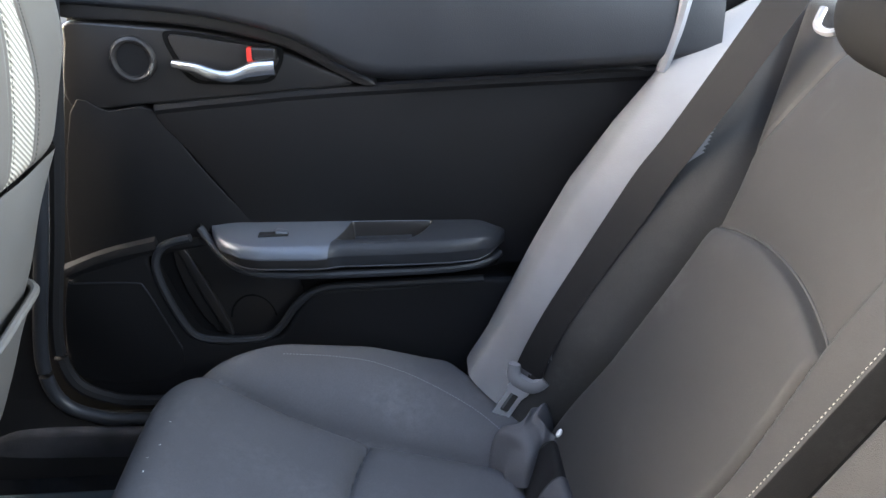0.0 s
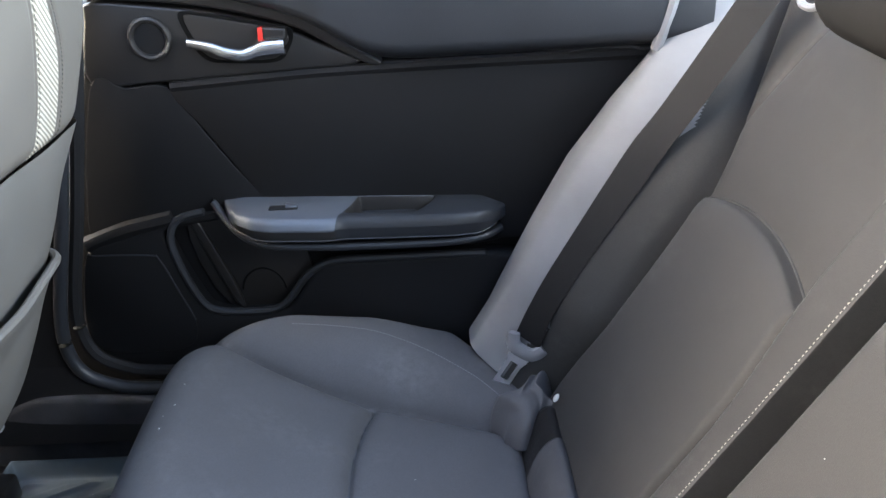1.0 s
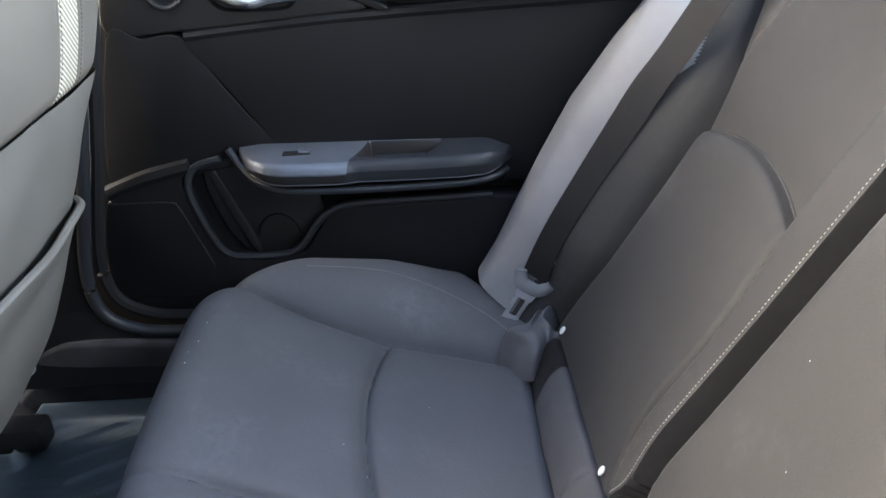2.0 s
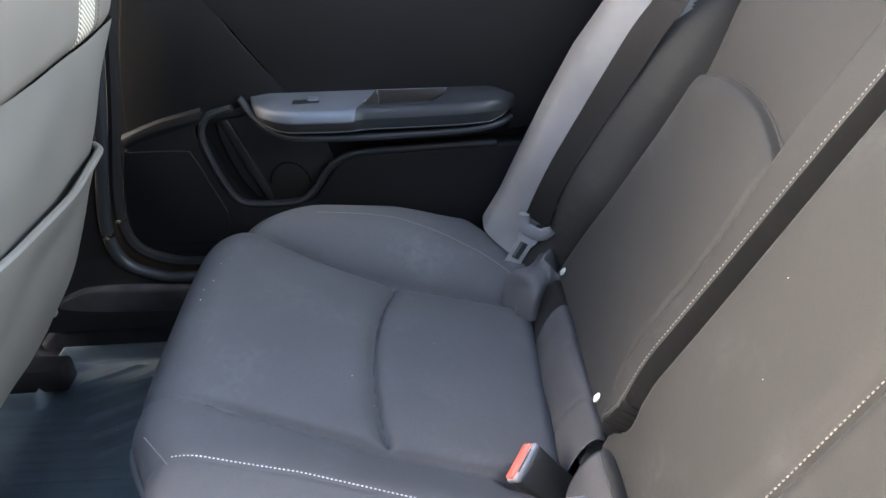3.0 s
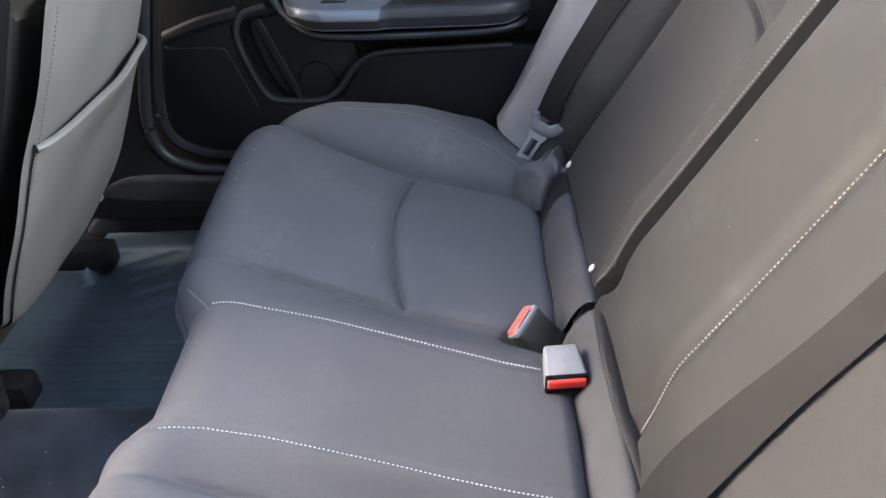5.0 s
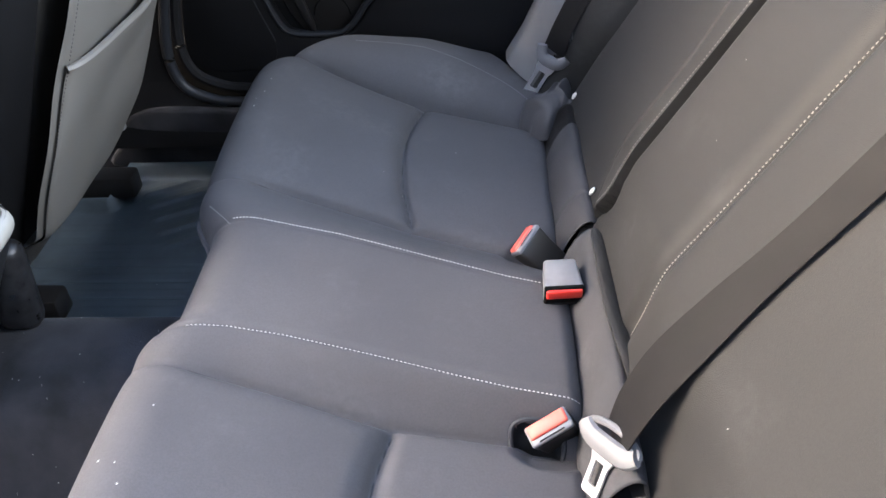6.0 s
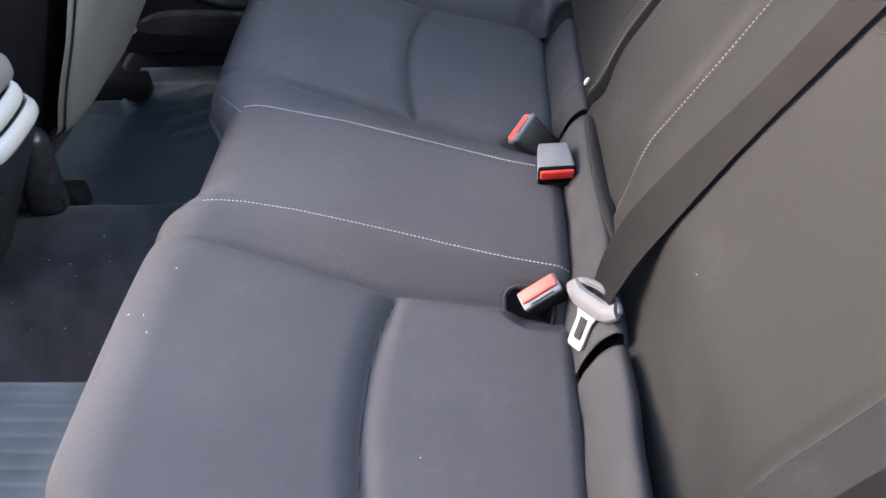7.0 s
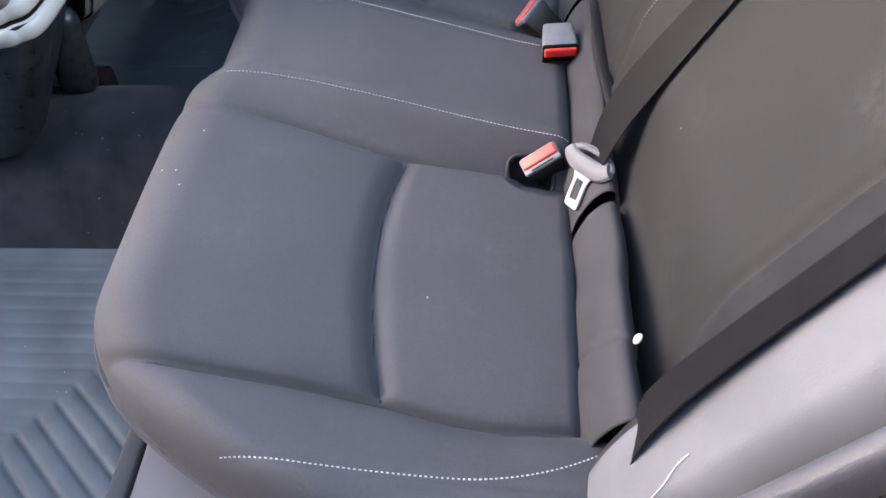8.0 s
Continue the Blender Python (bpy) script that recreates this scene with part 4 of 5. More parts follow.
def build_upper_pad(door):
    """The soft pad under the glass: its lower edge sweeps in an arc, its face turns upwards."""
    xs = np.linspace(-0.41, 0.485, 220)
    low = np.array([(p.x, p.y) for p in smooth_line([(-0.42, 0.832, 0), (-0.375, 0.829, 0), (-0.30, 0.822, 0), (-0.236, 0.815, 0), (-0.163, 0.803, 0), (-0.090, 0.783, 0), (-0.046, 0.762, 0),
                                                     (-0.012, 0.741, 0), (0.020, 0.726, 0), (0.070, 0.721, 0), (0.135, 0.723, 0), (0.289, 0.729, 0), (0.40, 0.735, 0), (0.49, 0.742, 0)], 10)])
    zl = np.interp(xs, low[:, 0], low[:, 1])
    us = np.linspace(0, 1, 60)
    U, X = np.meshgrid(us, xs, indexing="ij")
    ZL = zl[None, :] + 0 * U
    Z = ZL + (0.895 - ZL) * U
    bulge = np.where(U > 0.16, np.sqrt(np.clip(1 - ((U - 0.16) / 0.90) ** 2, 0, 1)), np.sqrt(np.clip(1 - ((0.16 - U) / 0.165) ** 2, 0, 1)))
    D = 0.010 + 0.046 * bulge * np.clip((0.895 - ZL) / 0.13, 0.25, 1)
    V = np.stack([X, door_y(X) - D, Z], -1)
    n = lattice_normals(V)
    fl = n[30, 100, 1] > 0
    sheet("upper_pad", V, np.ones((59, 219), bool), M_PAD, door, flip=fl, normals=-n if fl else n)


def build_door():
    door = thing("rear_door", "closed black rear car door with armrest, map pocket and chrome handle", "car door", (0.0, 0.77, 0.15))
    door_plate("inner_skin", [(-0.60, 0.13), (0.30, 0.13), (0.50, 0.45), (0.50, 0.84), (-0.38, 0.84), (-0.47, 0.5)], -0.006, 0.03, M_TRIM, door, 0.003, smooth=False)
    # middle panel, its upper edge rolled below the belt line
    door_plate("middle_panel", [(-0.283, 0.683), (-0.18, 0.694), (-0.08, 0.702), (0.01, 0.707), (0.2, 0.716), (0.42, 0.722), (0.44, 0.60), (0.40, 0.46),
                                (0.1, 0.425), (-0.10, 0.425), (-0.163, 0.500), (-0.203, 0.558), (-0.243, 0.618)], 0.015, 0.03, M_TRIM, door, 0.0015, per=5)
    door_plate("front_panel", [(-0.405, 0.680), (-0.35, 0.681), (-0.288, 0.682), (-0.243, 0.612), (-0.202, 0.552), (-0.162, 0.49), (-0.24, 0.468),
                               (-0.32, 0.452), (-0.455, 0.410)], 0.0145, 0.03, M_TRIM, door, 0.0012, per=4)
    door_tube("panel_roll", [(-0.283, 0.682), (-0.18, 0.691), (-0.08, 0.699), (0.01, 0.704), (0.10, 0.708), (0.20, 0.712), (0.32, 0.716), (0.43, 0.720)], 0.009, M_TRIM, door, 0.0090)
    # upper pad with its swept lower edge
    build_upper_pad(door)
    door_plate("arc_garnish", [(-0.385, 0.812), (-0.300, 0.806), (-0.236, 0.800), (-0.163, 0.788), (-0.092, 0.768), (-0.050, 0.746), (-0.012, 0.724), (0.018, 0.711),
                               (0.030, 0.717), (-0.015, 0.742), (-0.046, 0.764), (-0.090, 0.787), (-0.163, 0.807), (-0.236, 0.819), (-0.375, 0.832)], 0.020, 0.03, M_GLOSS, door, 0.004, per=4)
    bez = door_plate("handle_bezel", [(-0.402, 0.690), (-0.392, 0.780), (-0.380, 0.805), (-0.30, 0.800), (-0.20, 0.788), (-0.11, 0.766), (-0.055, 0.742), (0.000, 0.714),
                                      (-0.10, 0.704), (-0.20, 0.696), (-0.30, 0.689)], 0.014, 0.03, M_GLOSS, door, 0.005, per=5)
    # small speaker; a chrome arc stands in for the glint on its ring
    c = on_door(-0.300, 0.754, 0.014)
    R = pose(*c, 90, 0, -3.4)
    bm = bmesh.new()
    tube(bm, [R @ Vector((0.0275 * math.cos(a), 0.0275 * math.sin(a), 0.002)) for a in np.linspace(0, 2 * math.pi, 49)], 0.0050, 8, up=(0, 1, 0), cap=False)
    spk = part("tweeter_ring", bm, M_GLOSS, door, "glossy black speaker ring")
    bm = bmesh.new()
    bmesh.ops.create_cone(bm, cap_ends=True, segments=40, radius1=0.024, radius2=0.023, depth=0.004)
    bmesh.ops.transform(bm, matrix=R, verts=bm.verts)
    part("speaker_mesh", bm, M_TRIM, spk)
    bm = bmesh.new()
    tube(bm, [R @ Vector((0.0285 * math.cos(a), 0.0285 * math.sin(a), 0.0058)) for a in np.linspace(-0.75, -0.15, 12)], 0.0022, 6, up=(0, 1, 0))
    part("ring_glint", bm, M_CHROME, spk, "chrome arc added as the glint on the ring")
    # handle in its scoop
    scoop = door_plate("handle_scoop", [(-0.254, 0.788), (-0.241, 0.746), (-0.222, 0.722), (-0.190, 0.717), (-0.121, 0.718), (-0.101, 0.736), (-0.093, 0.758), (-0.100, 0.768),
                                        (-0.138, 0.775), (-0.168, 0.780), (-0.220, 0.789)], 0.0165, 0.004, M_VOID, door, 0.001, per=5)
    door_plate("scoop_floor", [(-0.246, 0.784), (-0.234, 0.750), (-0.218, 0.728), (-0.190, 0.722), (-0.125, 0.723), (-0.108, 0.738), (-0.101, 0.756), (-0.140, 0.770), (-0.168, 0.775), (-0.220, 0.784)], 0.0185, 0.003, M_GLOSS, door, 0.001, per=5)
    lev = smooth_line([on_door(-0.243, 0.749, 0.026), on_door(-0.212, 0.744, 0.032), on_door(-0.188, 0.736, 0.036), on_door(-0.165, 0.733, 0.036), on_door(-0.145, 0.738, 0.032),
                       on_door(-0.126, 0.742, 0.028), on_door(-0.105, 0.743, 0.026)], 8)
    n = len(lev)
    rad = [0.0070 + 0.0022 * float(step(0, 0.25, np.array(i / n))) + 0.0035 * float(step(0.6, 0.8, np.array(i / n))) for i in range(n)]
    part("door_lever", tube(bmesh.new(), lev, rad, 12, 0.85, up=(0, 1, 0)), M_CHROME, door, "satin chrome pull lever")
    x, y, z = on_door(-0.119, 0.760, 0.022)
    part("lock_knob", boxed((0.036, 0.012, 0.018), pose(x, y, z, 0, 3, -3.4), 0.004, 3), M_GLOSS, door)
    x, y, z = on_door(-0.1375, 0.760, 0.0235)
    part("lock_marker", boxed((0.007, 0.012, 0.019), pose(x, y, z, 0, 3, -3.4), 0.0015), M_RED, door, "red unlocked marker")
    build_armrest(door)
    # lower moulding with the notch of the map pocket
    low = [(-0.330, 0.447), (-0.325, 0.425), (-0.305, 0.365), (-0.285, 0.320), (-0.272, 0.305), (-0.250, 0.300), (-0.205, 0.301), (-0.165, 0.305), (-0.140, 0.317), (-0.118, 0.350), (-0.098, 0.377),
           (-0.080, 0.390), (-0.055, 0.395), (0.043, 0.400), (0.190, 0.410), (0.255, 0.395), (0.285, 0.32), (0.27, 0.20), (0.1, 0.155), (-0.30, 0.155), (-0.47, 0.19), (-0.500, 0.25), (-0.490, 0.33),
           (-0.462, 0.420), (-0.410, 0.440), (-0.362, 0.456), (-0.325, 0.468), (-0.309, 0.475), (-0.275, 0.480), (-0.234, 0.484), (-0.236, 0.476), (-0.275, 0.472), (-0.312, 0.465)]
    door_plate("lower_moulding", low, 0.026, 0.035, M_TRIM, door, 0.009, per=3)
    door_tube("moulding_crest", [(-0.462, 0.424), (-0.430, 0.438), (-0.390, 0.452), (-0.350, 0.462), (-0.315, 0.470)], 0.016, M_TRIM, door, 0.0125)
    pocket = door_plate("map_pocket", [(-0.30, 0.455), (-0.20, 0.450), (-0.11, 0.405), (-0.13, 0.31), (-0.25, 0.305)], 0.000, 0.004, M_GLOSS, door, 0.001, per=4)
    bm = bmesh.new()
    cx, cy, cz = on_door(-0.188, 0.330, -0.004)
    tube(bm, [Vector((cx + 0.036 * math.cos(a), cy - 0.006 + 0.002 * math.sin(a), cz + 0.042 * math.sin(a))) for a in np.linspace(0.1, math.pi - 0.1, 24)], 0.0016, 8, up=(0, 1, 0))
    part("bottle_rest", bm, M_VOID, pocket)
    door_plate("pocket_divider", [(-0.292, 0.452), (-0.276, 0.452), (-0.226, 0.318), (-0.240, 0.312)], 0.006, 0.01, M_GLOSS, door, 0.003, per=3)
    # soft rim round the pocket, running on as a ledge below the armrest
    door_tube("pocket_rim", [(-0.262, 0.486), (-0.300, 0.476), (-0.318, 0.458), (-0.324, 0.428), (-0.314, 0.384), (-0.300, 0.344), (-0.286, 0.317), (-0.268, 0.306), (-0.235, 0.303), (-0.182, 0.305),
                             (-0.158, 0.314), (-0.138, 0.333), (-0.115, 0.365), (-0.088, 0.388), (-0.050, 0.399), (0.040, 0.404), (0.180, 0.410)], 0.0065, M_PAD, door, 0.024)
    # speaker grille
    g = door_plate("speaker_grille", [(-0.468, 0.405), (-0.450, 0.411), (-0.362, 0.411), (-0.346, 0.400), (-0.325, 0.345), (-0.306, 0.292), (-0.320, 0.240), (-0.40, 0.225), (-0.480, 0.235), (-0.492, 0.30)], 0.0285, 0.004, M_TRIM, door, 0.0015, per=4)
    door_tube("grille_edge", [(-0.455, 0.412), (-0.362, 0.412), (-0.345, 0.400), (-0.325, 0.346), (-0.305, 0.290)], 0.0014, M_PAD, door, 0.0285, per=6)
    # weatherstrip at the rear edge of the glass
    door_tube("weatherstrip", [(0.412, 0.733), (0.420, 0.76), (0.430, 0.80), (0.442, 0.87)], 0.0085, M_GREY, door, 0.050)
    return door


DOOR = build_door()


def build_side_trim():
    """The body side round the door: pillar, sill and quarter trim."""
    t = thing("side_trim", "black plastic pillar and sill trim round the far door opening", "trim", (-0.4, 0.72, 0.1), kind="structure")
    path = smooth_line([(-0.395, 0.722, 0.90), (-0.43, 0.722, 0.70), (-0.478, 0.722, 0.48), (-0.515, 0.722, 0.33), (-0.522, 0.722, 0.255), (-0.505, 0.722, 0.205),
                        (-0.46, 0.722, 0.178), (-0.40, 0.722, 0.168), (-0.2, 0.722, 0.165), (0.1, 0.722, 0.165)], 8)
    part("opening_lip", tube(bmesh.new(), path, 0.011, 12), M_PAD, t)
    # flat trim outside the lip
    bm = bmesh.new()
    outer = []
    for p in path:
        out = Vector((-0.75, 0.715, p.z)) if p.z > 0.21 else Vector((p.x if p.x > -0.45 else -0.75 + (p.x + 0.53) * 3.5, 0.690, 0.08))
        outer.append(out)
    a = [bm.verts.new(p) for p in path]
    b = [bm.verts.new(p) for p in outer]
    for i in range(len(a) - 1):
        bm.faces.new((a[i], a[i + 1], b[i + 1], b[i]))
    part("pillar_cover", bm, M_TRIM, t)
    # carpet step along the sill
    step_poly = outline([(-0.672, 0.02), (-0.668, 0.085), (-0.645, 0.138), (-0.605, 0.160), (-0.55, 0.166), (-0.40, 0.158), (-0.20, 0.155), (-0.18, 0.02)], 5)
    part("sill_carpet", plate(step_poly, lambda a, b, q: (a, 0.700 - q, b), 0.06, 0.010), M_CARPET, t)
    part("door_seal", tube(bmesh.new(), [p + Vector((0.022, 0.018, 0.022)) for p in path], 0.011, 8), M_BLACK, t)
    return t


build_side_trim()


# ---- the front passenger seat ----
def fs_x(z):
    return -0.450 + 0.43 * (z - 0.49)


def build_front_seat():
    seat = thing("front_seat", "grey leatherette front seat with map pocket and woven strip", "car seat", (-0.7, 0.42, 0.05))
    # lower back panel
    def panel(z0, z1, y0, y1, proud, rows, name, pocket):
        zs, vs = np.linspace(z0, z1, rows), np.linspace(-1, 1, 90)
        Zg, Vg = np.meshgrid(zs, vs, indexing="ij")
        lo = y0 + 0.055 * step(0.25, 0.66, Zg)
        hi = y1 - 0.12 * step(0.32, 0.205, Zg) ** 1.5
        Yg = (lo + hi) / 2 + Vg * (hi - lo) / 2
        e = np.clip((np.abs(Vg) - 0.80) / 0.20, 0, 1)
        X = fs_x(Zg) + proud - np.where(Vg < 0, 0.010, 0.045) * (1 - np.sqrt(1 - 0.999 * e ** 2)) + 0.008 * np.cos(Vg * 1.5)
        X = X - 0.04 * step(0.235, 0.200, Zg) ** 2
        if pocket:
            X = X + 0.012 * step(0.40, 0.485, Zg) * np.cos(Vg * math.pi / 2)
        X = X + 0.0022 * np.sin(Zg * 31 + Yg * 13) * np.sin(Yg * 27 - Zg * 9)
        V = np.stack([X, Yg, Zg], -1)
        nr = lattice_normals(V)
        return sheet(name, V, np.ones((rows - 1, 89), bool), M_HIDE, seat, flip=nr[rows // 2, 45, 0] < 0), V

    panel(0.20, 0.68, 0.185, 0.635, 0.0, 90, "back_panel", False)
    pocket, V = panel(0.203, 0.485, 0.191, 0.628, 0.011, 60, "map_pocket", True)
    rim = [Vector(V[-1, j]) + Vector((0.001, 0, 0)) for j in range(90)]
    part("pocket_rim", tube(bmesh.new(), rim, 0.006, 8), M_HIDE, pocket)
    # upper backrest: a rounded shoulder pad with a curved woven strip let into it
    zs = np.linspace(0.640, 1.0, 130)
    Zg, C = np.meshgrid(zs, np.linspace(-1, 1, 300), indexing="ij")
    half = 0.236 - 0.12 * step(0.79, 0.95, Zg) - 0.035 * step(0.71, 0.640, Zg)
    Yw = 0.42 + C * half
    e = np.clip((np.abs(C) - 0.66) / 0.34, 0, 1)
    X = -0.337 + 0.33 * (Zg - 0.76) - 0.085 * (1 - np.sqrt(1 - 0.999 * e ** 2)) - 0.045 * step(0.70, 0.640, Zg) ** 1.5

    def strip_mid(z):
        return 0.502 - 2.5 * (z - 0.71) ** 2
    W = Yw - strip_mid(Zg)

    def strip_half(z):
        return 0.028 - 0.012 * step(0.77, 0.88, z)
    wide = strip_half(Zg)
    X = X - 0.0025 * dent(np.abs(W) - wide, 0.003) - 0.002 * dent(np.abs(W) - wide - 0.008, 0.004)
    V = np.stack([X, Yw, Zg], -1)
    nr = lattice_normals(V)
    fl = nr[40, 150, 0] < 0
    if fl:
        nr = -nr
    cw = np.abs((W[:-1, :-1] + W[1:, 1:]) / 2) - wide[:-1, :-1]
    sheet("shoulder_pad", V, cw >= 0, M_SHOULDER, seat, flip=fl, normals=nr)
    sheet("woven_strip", V, cw < 0, M_STRIP, seat, "silver grey woven strip", flip=fl, normals=nr)
    for sg in (-1, 1):
        zl = np.linspace(0.66, 0.92, 70)
        L = [Vector((-0.337 + 0.33 * (z - 0.76) - 0.045 * float(step(0.70, 0.640, np.array(z))) ** 1.5 + 0.0005, float(strip_mid(z)) + sg * (float(strip_half(np.array(z))) + 0.004), z)) for z in zl]
        dashes("strip_stitching", L, [Vector((0.93, 0, -0.36))] * len(L), seat, M_DTHREAD, 0.0062, 0.0042, 0.0015)
    # flank and base
    bm = boxed((0.12, 0.40, 0.52), pose(-0.575, 0.43, 0.46, 0, 23.3, 0), 0.03, 3)
    part("seat_core", bm, M_BACK, seat)
    for y, w, x in ((0.150, 0.19, -0.590), (0.63, 0.10, -0.615)):
        part("side_bolster", boxed((0.16, w, 0.62), pose(x, y, 0.46, 0, 23.3, 0), 0.04, 4), M_TRIM, seat, "black side bolster")
    # stitched edge between back panel and bolster
    for k in (0.006,):
        zl = np.linspace(0.23, 0.66, 70)
        L = [Vector((fs_x(z) - 0.004 + k, 0.187 + k * 0.6 + 0.055 * float(step(0.25, 0.66, np.array(z))), z)) for z in zl]
        dashes("edge_stitching", L, [Vector((0.85, -0.4, -0.3))] * len(L), seat, M_DTHREAD, 0.006, 0.004, 0.0014)
    part("recliner_cover", boxed((0.06, 0.045, 0.15), pose(-0.552, 0.068, 0.238, 0, 6, 8), 0.020, 4), M_SCUFF, seat, "dark plastic cover")
    part("rail_bolt", boxed((0.013, 0.010, 0.010), pose(-0.692, 0.605, 0.052), 0.003, 3), M_STEEL, seat)
    part("rail_end", boxed((0.050, 0.042, 0.050), pose(-0.697, 0.612, 0.042, 0, 0, 10), 0.020, 4), M_BLACK, seat)
    part("rail_bolt", boxed((0.016, 0.016, 0.010), pose(-0.618, 0.630, 0.166), 0.003, 3), M_STEEL, seat)
    part("seat_base", boxed((0.50, 0.46, 0.16), pose(-0.86, 0.42, 0.22), 0.04, 3), M_BACK, seat)
    for y in (0.235, 0.605):
        part("slide_rail", boxed((0.50, 0.05, 0.05), pose(-0.86, y, 0.05), 0.008), M_GLOSS, seat)
    return seat


build_front_seat()


def build_console():
    t = thing("centre_console", "scuffed black centre console end with pale trim strips and grey lid", "console", (-0.6, -0.02, 0.16))
    bm = bmesh.new()
    rings = []
    for z, xr, half, yc in ((0.155, -0.595, 0.060, -0.028), (0.19, -0.578, 0.064, -0.025), (0.27, -0.532, 0.071, -0.020), (0.335, -0.498, 0.078, -0.014), (0.380, -0.487, 0.081, -0.012)):
        pts = []
        for k in range(25):
            a = -math.pi / 2 + math.pi * k / 24
            r = 0.045
            cy = half - r
            pts.append((xr - r + r * math.cos(a), yc + (cy if a > 0 else -cy) + r * math.sin(a)))
        pts += [(xr - 0.5, yc + half), (xr - 0.5, yc - half)]
        rings.append([bm.verts.new((x, y, z)) for x, y in pts])
    n = len(rings[0])
    for a, b in zip(rings, rings[1:]):
        for k in range(n):
            bm.faces.new((a[k], a[(k + 1) % n], b[(k + 1) % n], b[k]))
    bm.faces.new(rings[-1])
    part("console_body", bm, M_SCUFF, t)
    part("armrest_lid", boxed((0.42, 0.155, 0.045), pose(-0.712, -0.012, 0.424), 0.018, 4), M_HIDE, t, "grey leatherette lid")
    for z, x, w, m, words in ((0.396, -0.499, 0.146, M_PALE, "pale trim strip"), (0.368, -0.491, 0.160, M_PALE, "pale trim strip")):
        c = -0.012
        line = smooth_line([Vector((x - 0.30, c + w / 2, z)), Vector((x - 0.06, c + w / 2, z)), Vector((x - 0.018, c + w / 2 - 0.014, z)), Vector((x, c + w / 4, z)), Vector((x, c - w / 4, z)),
                            Vector((x - 0.018, c - w / 2 + 0.014, z)), Vector((x - 0.06, c - w / 2, z)), Vector((x - 0.30, c - w / 2, z))], 6)
        part("trim_strip", tube(bmesh.new(), line, 0.0085, 12, 1.6), m, t, words)
    return t


build_console()


# ---- the car's shell, glass and surroundings ----
def build_shell():
    sh = thing("car_shell", "grey painted car body with roof lining and window openings", "car", (0, 0, -0.3), kind="structure")
    part("roof_lining", boxed((0.46, 1.24, 0.03), pose(0.11, 0, 1.20), 0.01), M_LINER, sh)
    part("roof_panel", boxed((0.48, 1.30, 0.02), pose(0.11, 0, 1.235), 0.008), M_PAINT, sh)
    for y in (0.60, -0.60):
        part("roof_rail", boxed((1.5, 0.12, 0.04), pose(-0.62, y, 1.17, 0, -6, 0), 0.012), M_LINER, sh)
    part("roof_header", boxed((0.14, 1.24, 0.04), pose(-1.32, 0, 1.10, 0, -15, 0), 0.012), M_LINER, sh)
    part("rear_shelf", boxed((0.48, 1.36, 0.03), pose(0.90, 0, 0.80), 0.01), M_TRIM, sh)
    part("boot_wall", boxed((0.03, 1.5, 1.1), pose(1.15, 0, 0.26), 0.01), M_PAINT, sh)
    part("dashboard", boxed((0.5, 1.45, 0.75), pose(-1.85, 0, 0.42), 0.05, 3), M_TRIM, sh)
    part("far_door_outer", boxed((2.9, 0.05, 1.08), pose(-0.35, 0.86, 0.27), 0.02), M_PAINT, sh)
    part("near_front_door", boxed((1.05, 0.05, 0.95), pose(-1.08, -0.80, 0.36), 0.02), M_TRIM, sh)
    for y in (0.715, -0.715):
        part("pillar", boxed((0.09, 0.05, 0.42), pose(-0.43, y, 1.02, 0, 10, 0), 0.015), M_LINER, sh)
        part("pillar", boxed((0.16, 0.05, 0.45), pose(0.60, y, 1.00, 0, -35, 0), 0.015), M_LINER, sh)
    part("near_sill", boxed((1.6, 0.15, 0.16), pose(-0.1, -0.775, 0.00), 0.02), M_SILL, sh)
    part("sill_riser", boxed((0.59, 0.36, 0.22), pose(0.035, -0.690, 0.050), 0.008, 3), M_SILL, sh)
    part("sill_lip", boxed((0.026, 0.36, 0.19), pose(-0.283, -0.690, 0.046), 0.006, 3), M_LIP, sh)
    part("near_quarter", boxed((0.6, 0.08, 0.9), pose(0.80, -0.79, 0.35), 0.03), M_PAINT, sh)
    part("quarter_trim", boxed((0.30, 0.03, 0.70), pose(0.60, 0.735, 0.55, 0, 20, 0), 0.01), M_TRIM, sh)
    part("quarter_pillar", boxed((0.50, 0.03, 0.60), pose(0.70, 0.745, 0.86, 0, -18, 0), 0.01), M_VOID, sh)
    part("underbody", boxed((3.2, 1.6, 0.04), pose(-0.4, 0, -0.10), 0.01), M_BLACK, sh)
    return sh


build_shell()


def build_headrest(y):
    h = thing("head_restraint", "dark upholstered rear head restraint above the backrest", "headrest", (0.58, y, 0.80), "head restraints")
    bm = bmesh.new()
    bmesh.ops.create_cube(bm, size=1.0)
    bmesh.ops.bevel(bm, geom=list(bm.edges), offset=0.32, segments=6, affect="EDGES", profile=0.5)
    bmesh.ops.transform(bm, matrix=pose(0.555, y, 0.880, 0, 25, 0) @ Matrix.Diagonal((0.13, 0.27, 0.17, 1)), verts=bm.verts)
    part("cushion", bm, M_HEAD, h)
    for k in (-0.06, 0.06):
        part("post", tube(bmesh.new(), [Vector((0.57, y + k, 0.76)), Vector((0.58, y + k, 0.86))], 0.006, 10), M_CHROME, h)
    return h


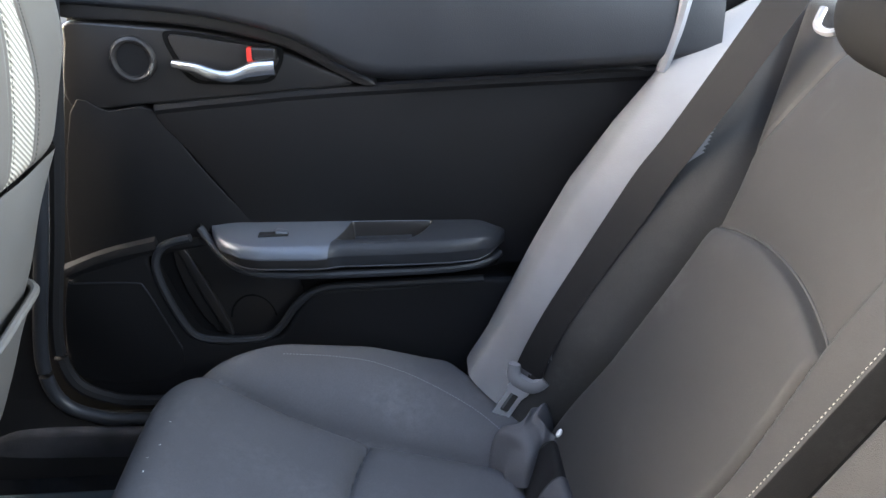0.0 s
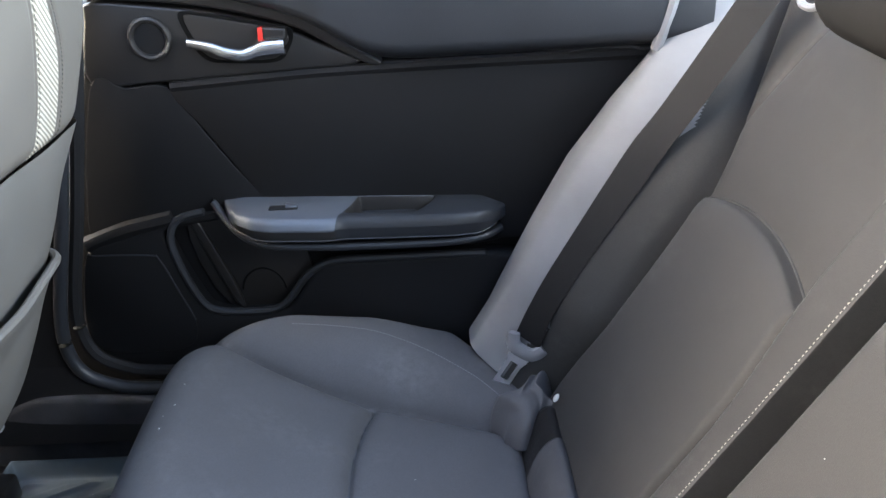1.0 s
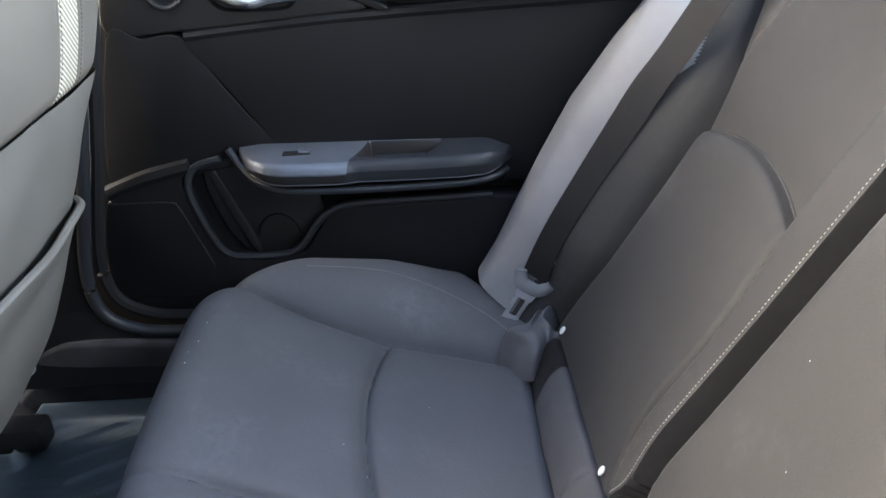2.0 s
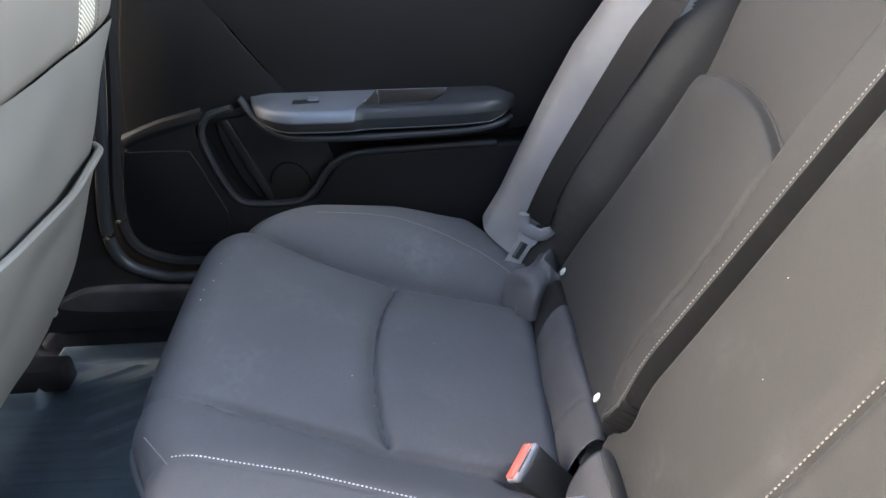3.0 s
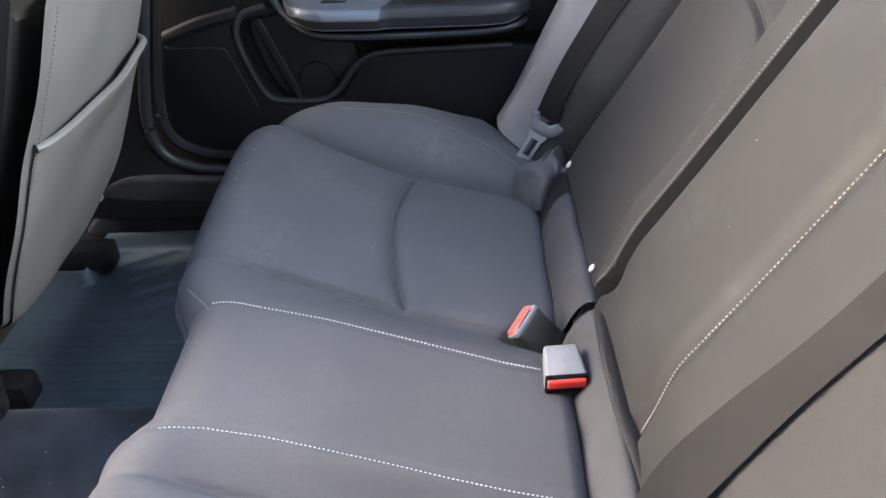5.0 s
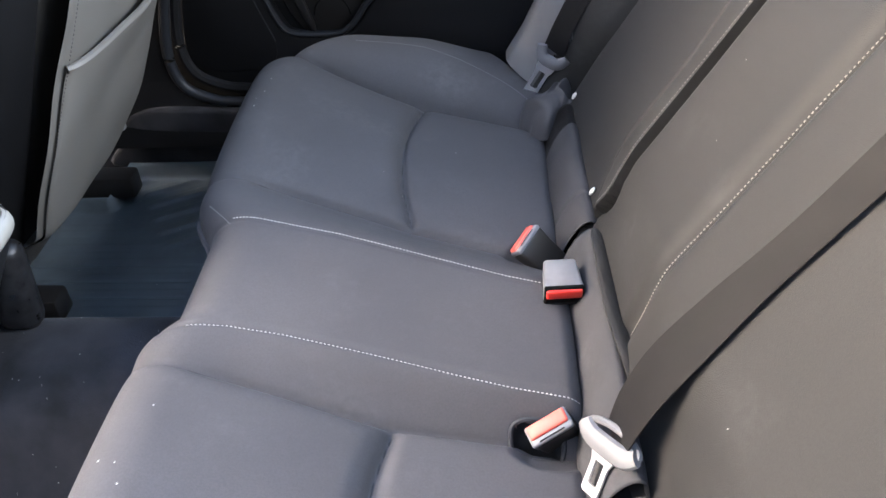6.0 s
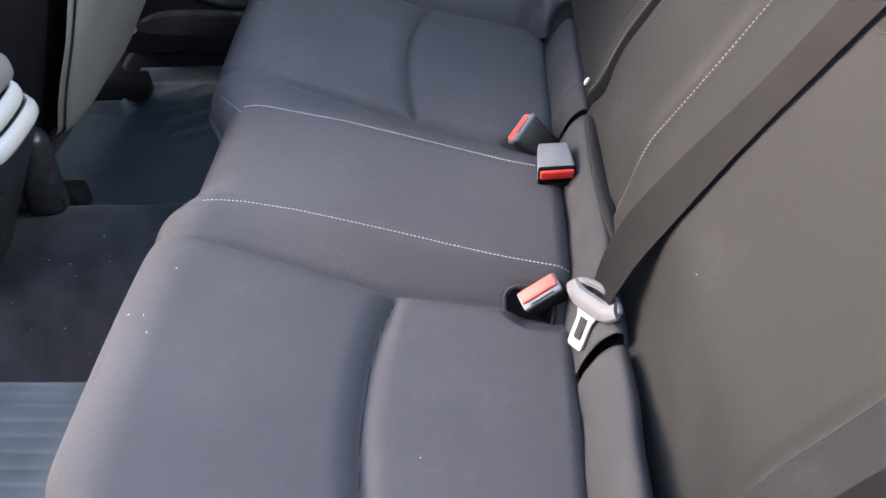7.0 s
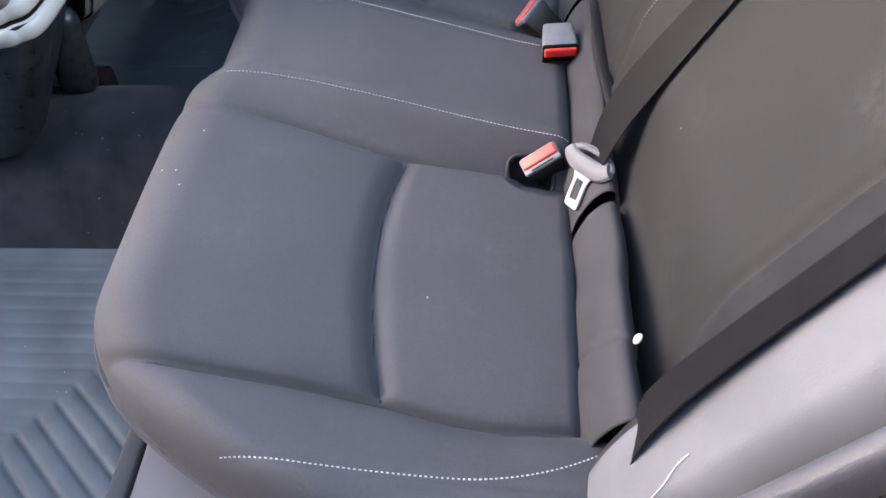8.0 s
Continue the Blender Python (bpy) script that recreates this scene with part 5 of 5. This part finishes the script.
def build_jamb_trim():
    t = thing("quarter_panel_trim", "pale grey plastic quarter trim beside the rear bolster", "trim", (0.3, -0.75, 0.2), kind="structure")
    for y0, y1, off, name in ((-0.731, -0.706, 0.046, "inner_strip"), (-0.800, -0.739, 0.040, "outer_strip")):
        ss, vs = np.linspace(-0.20, 0.62, 60), np.linspace(0, 1, 24)
        S, W = np.meshgrid(ss, vs, indexing="ij")
        O = off - 0.030 * (2 * np.abs(W - 0.5)) ** 6 + 0.004 * np.sin(W * math.pi)
        P = P0 + S[..., None] * SD + O[..., None] * ND
        P[..., 1] = y0 + (y1 - y0) * W
        nr = lattice_normals(P)
        sheet(name, P, np.ones((59, 23), bool), M_SILL, t, flip=(nr[30, 12] @ ND) < 0)
    bm = bmesh.new()
    M = Matrix(((SD[0], 0, ND[0], 0.0), (0, 1, 0, 0), (SD[2], 0, ND[2], 0.0), (0, 0, 0, 1)))
    bm = boxed((0.82, 0.12, 0.03), M, 0.004)
    bmesh.ops.translate(bm, vec=P0 + SD * 0.21 + Vector((0, -0.75, 0)), verts=bm.verts)
    part("dark_backing", bm, M_BLACK, t)


build_jamb_trim()
build_headrest(0.300)
build_headrest(-0.36)
g = thing("belt_guide", "small bright belt guide clip on the backrest top", "clip", (0.53, 0.47, 0.83))
part("guide_loop", tube(bmesh.new(), smooth_line([Vector((0.522, 0.492, 0.842)), Vector((0.512, 0.480, 0.826)), Vector((0.514, 0.452, 0.824)), Vector((0.524, 0.432, 0.838))], 8), 0.0045, 8), M_GREY, g)


def build_ground():
    bm = bmesh.new()
    bmesh.ops.create_grid(bm, x_segments=8, y_segments=8, size=400)
    bmesh.ops.translate(bm, vec=(0, 0, -0.42), verts=bm.verts)
    g = part("ground", bm, M_ROAD, None, smooth=False)
    tagged(g, "grey asphalt parking ground under the car", "ground", kind="structure")


build_ground()


def build_near_wall():
    """An unseen wall, added along the side where the car stands open to block skylight."""
    w = part("shading_wall", boxed((14.0, 0.3, 3.0), pose(0.0, -2.5, 1.08), 0.02), M_WALL, None, smooth=False)
    tagged(w, "unseen dark rendered wall added to shade the car's open side", "wall", kind="structure")


build_near_wall()


# ---- lint and crumbs ----
def speck(bm, p, nrm, r, rng):
    """One crumb: a squashed, tilted chip."""
    nrm = Vector(nrm).normalized()
    a = nrm.orthogonal().normalized()
    a = Matrix.Rotation(rng.uniform(0, 6.28), 3, nrm) @ a
    b = nrm.cross(a)
    k = rng.uniform(0.5, 1.0)
    ring = [bm.verts.new(Vector(p) + a * r * math.cos(q) + b * r * k * math.sin(q) + nrm * r * 0.2) for q in np.linspace(0, 5.2, 6)]
    top, low = bm.verts.new(Vector(p) + nrm * r * 0.7), bm.verts.new(Vector(p) - nrm * r * 0.3)
    for i in range(6):
        bm.faces.new((ring[i], ring[(i + 1) % 6], top))
        bm.faces.new((ring[(i + 1) % 6], ring[i], low))


def build_lint():
    rng = random.Random(7)
    bm = bmesh.new()
    for x, y, r in ((-0.261, 0.510, 0.0016), (-0.270, 0.414, 0.0020), (-0.262, 0.462, 0.0016), (-0.272, 0.440, 0.0012), (-0.270, -0.282, 0.0017), (-0.251, -0.286, 0.0014),
                    (-0.237, -0.213, 0.0014), (0.047, -0.408, 0.0012), (-0.24, -0.31, 0.0012), (-0.05, 0.30, 0.0011), (-0.02, 0.262, 0.0010), (0.06, 0.39, 0.0009)):
        p, q = cushion_point(x, y)
        speck(bm, p, q, r, rng)
    for s, y in ((0.23, -0.02), (0.30, 0.04), (0.12, -0.31)):
        speck(bm, back_point(s, y), back_normal(s, y), 0.0008, rng)
    for k in range(26):
        x, y = rng.uniform(-0.60, -0.34), rng.uniform(-0.13, 0.12)
        speck(bm, (x, y, float(tunnel_height(y)) + 0.002), (0, 0, 1), rng.uniform(0.0005, 0.0011), rng)
    for k in range(18):
        speck(bm, (rng.uniform(-0.66, -0.30), rng.uniform(0.25, 0.66), 0.014), (0, 0, 1), rng.uniform(0.0005, 0.0011), rng)
    for k in range(14):
        speck(bm, (rng.uniform(-0.60, -0.34), rng.uniform(-0.62, -0.22), 0.014), (0, 0, 1), rng.uniform(0.0005, 0.0012), rng)
    ob = part("lint", bm, M_LINT, None, angle=0)
    tagged(ob, "scattered pale lint and crumbs on the seat and floor", "lint", kind="stuff")


build_lint()

t = thing("loose_thread", "pale loose thread lying on the near backrest bolster", "thread", tuple(frame_point(0.09, -0.687, 0.06)))
part("strand", tube(bmesh.new(), smooth_line([back_point(a, b, 0.001) for a, b in ((0.100, -0.668), (0.085, -0.671), (0.068, -0.679), (0.046, -0.684))], 8), 0.0007, 5), M_THREAD, t)
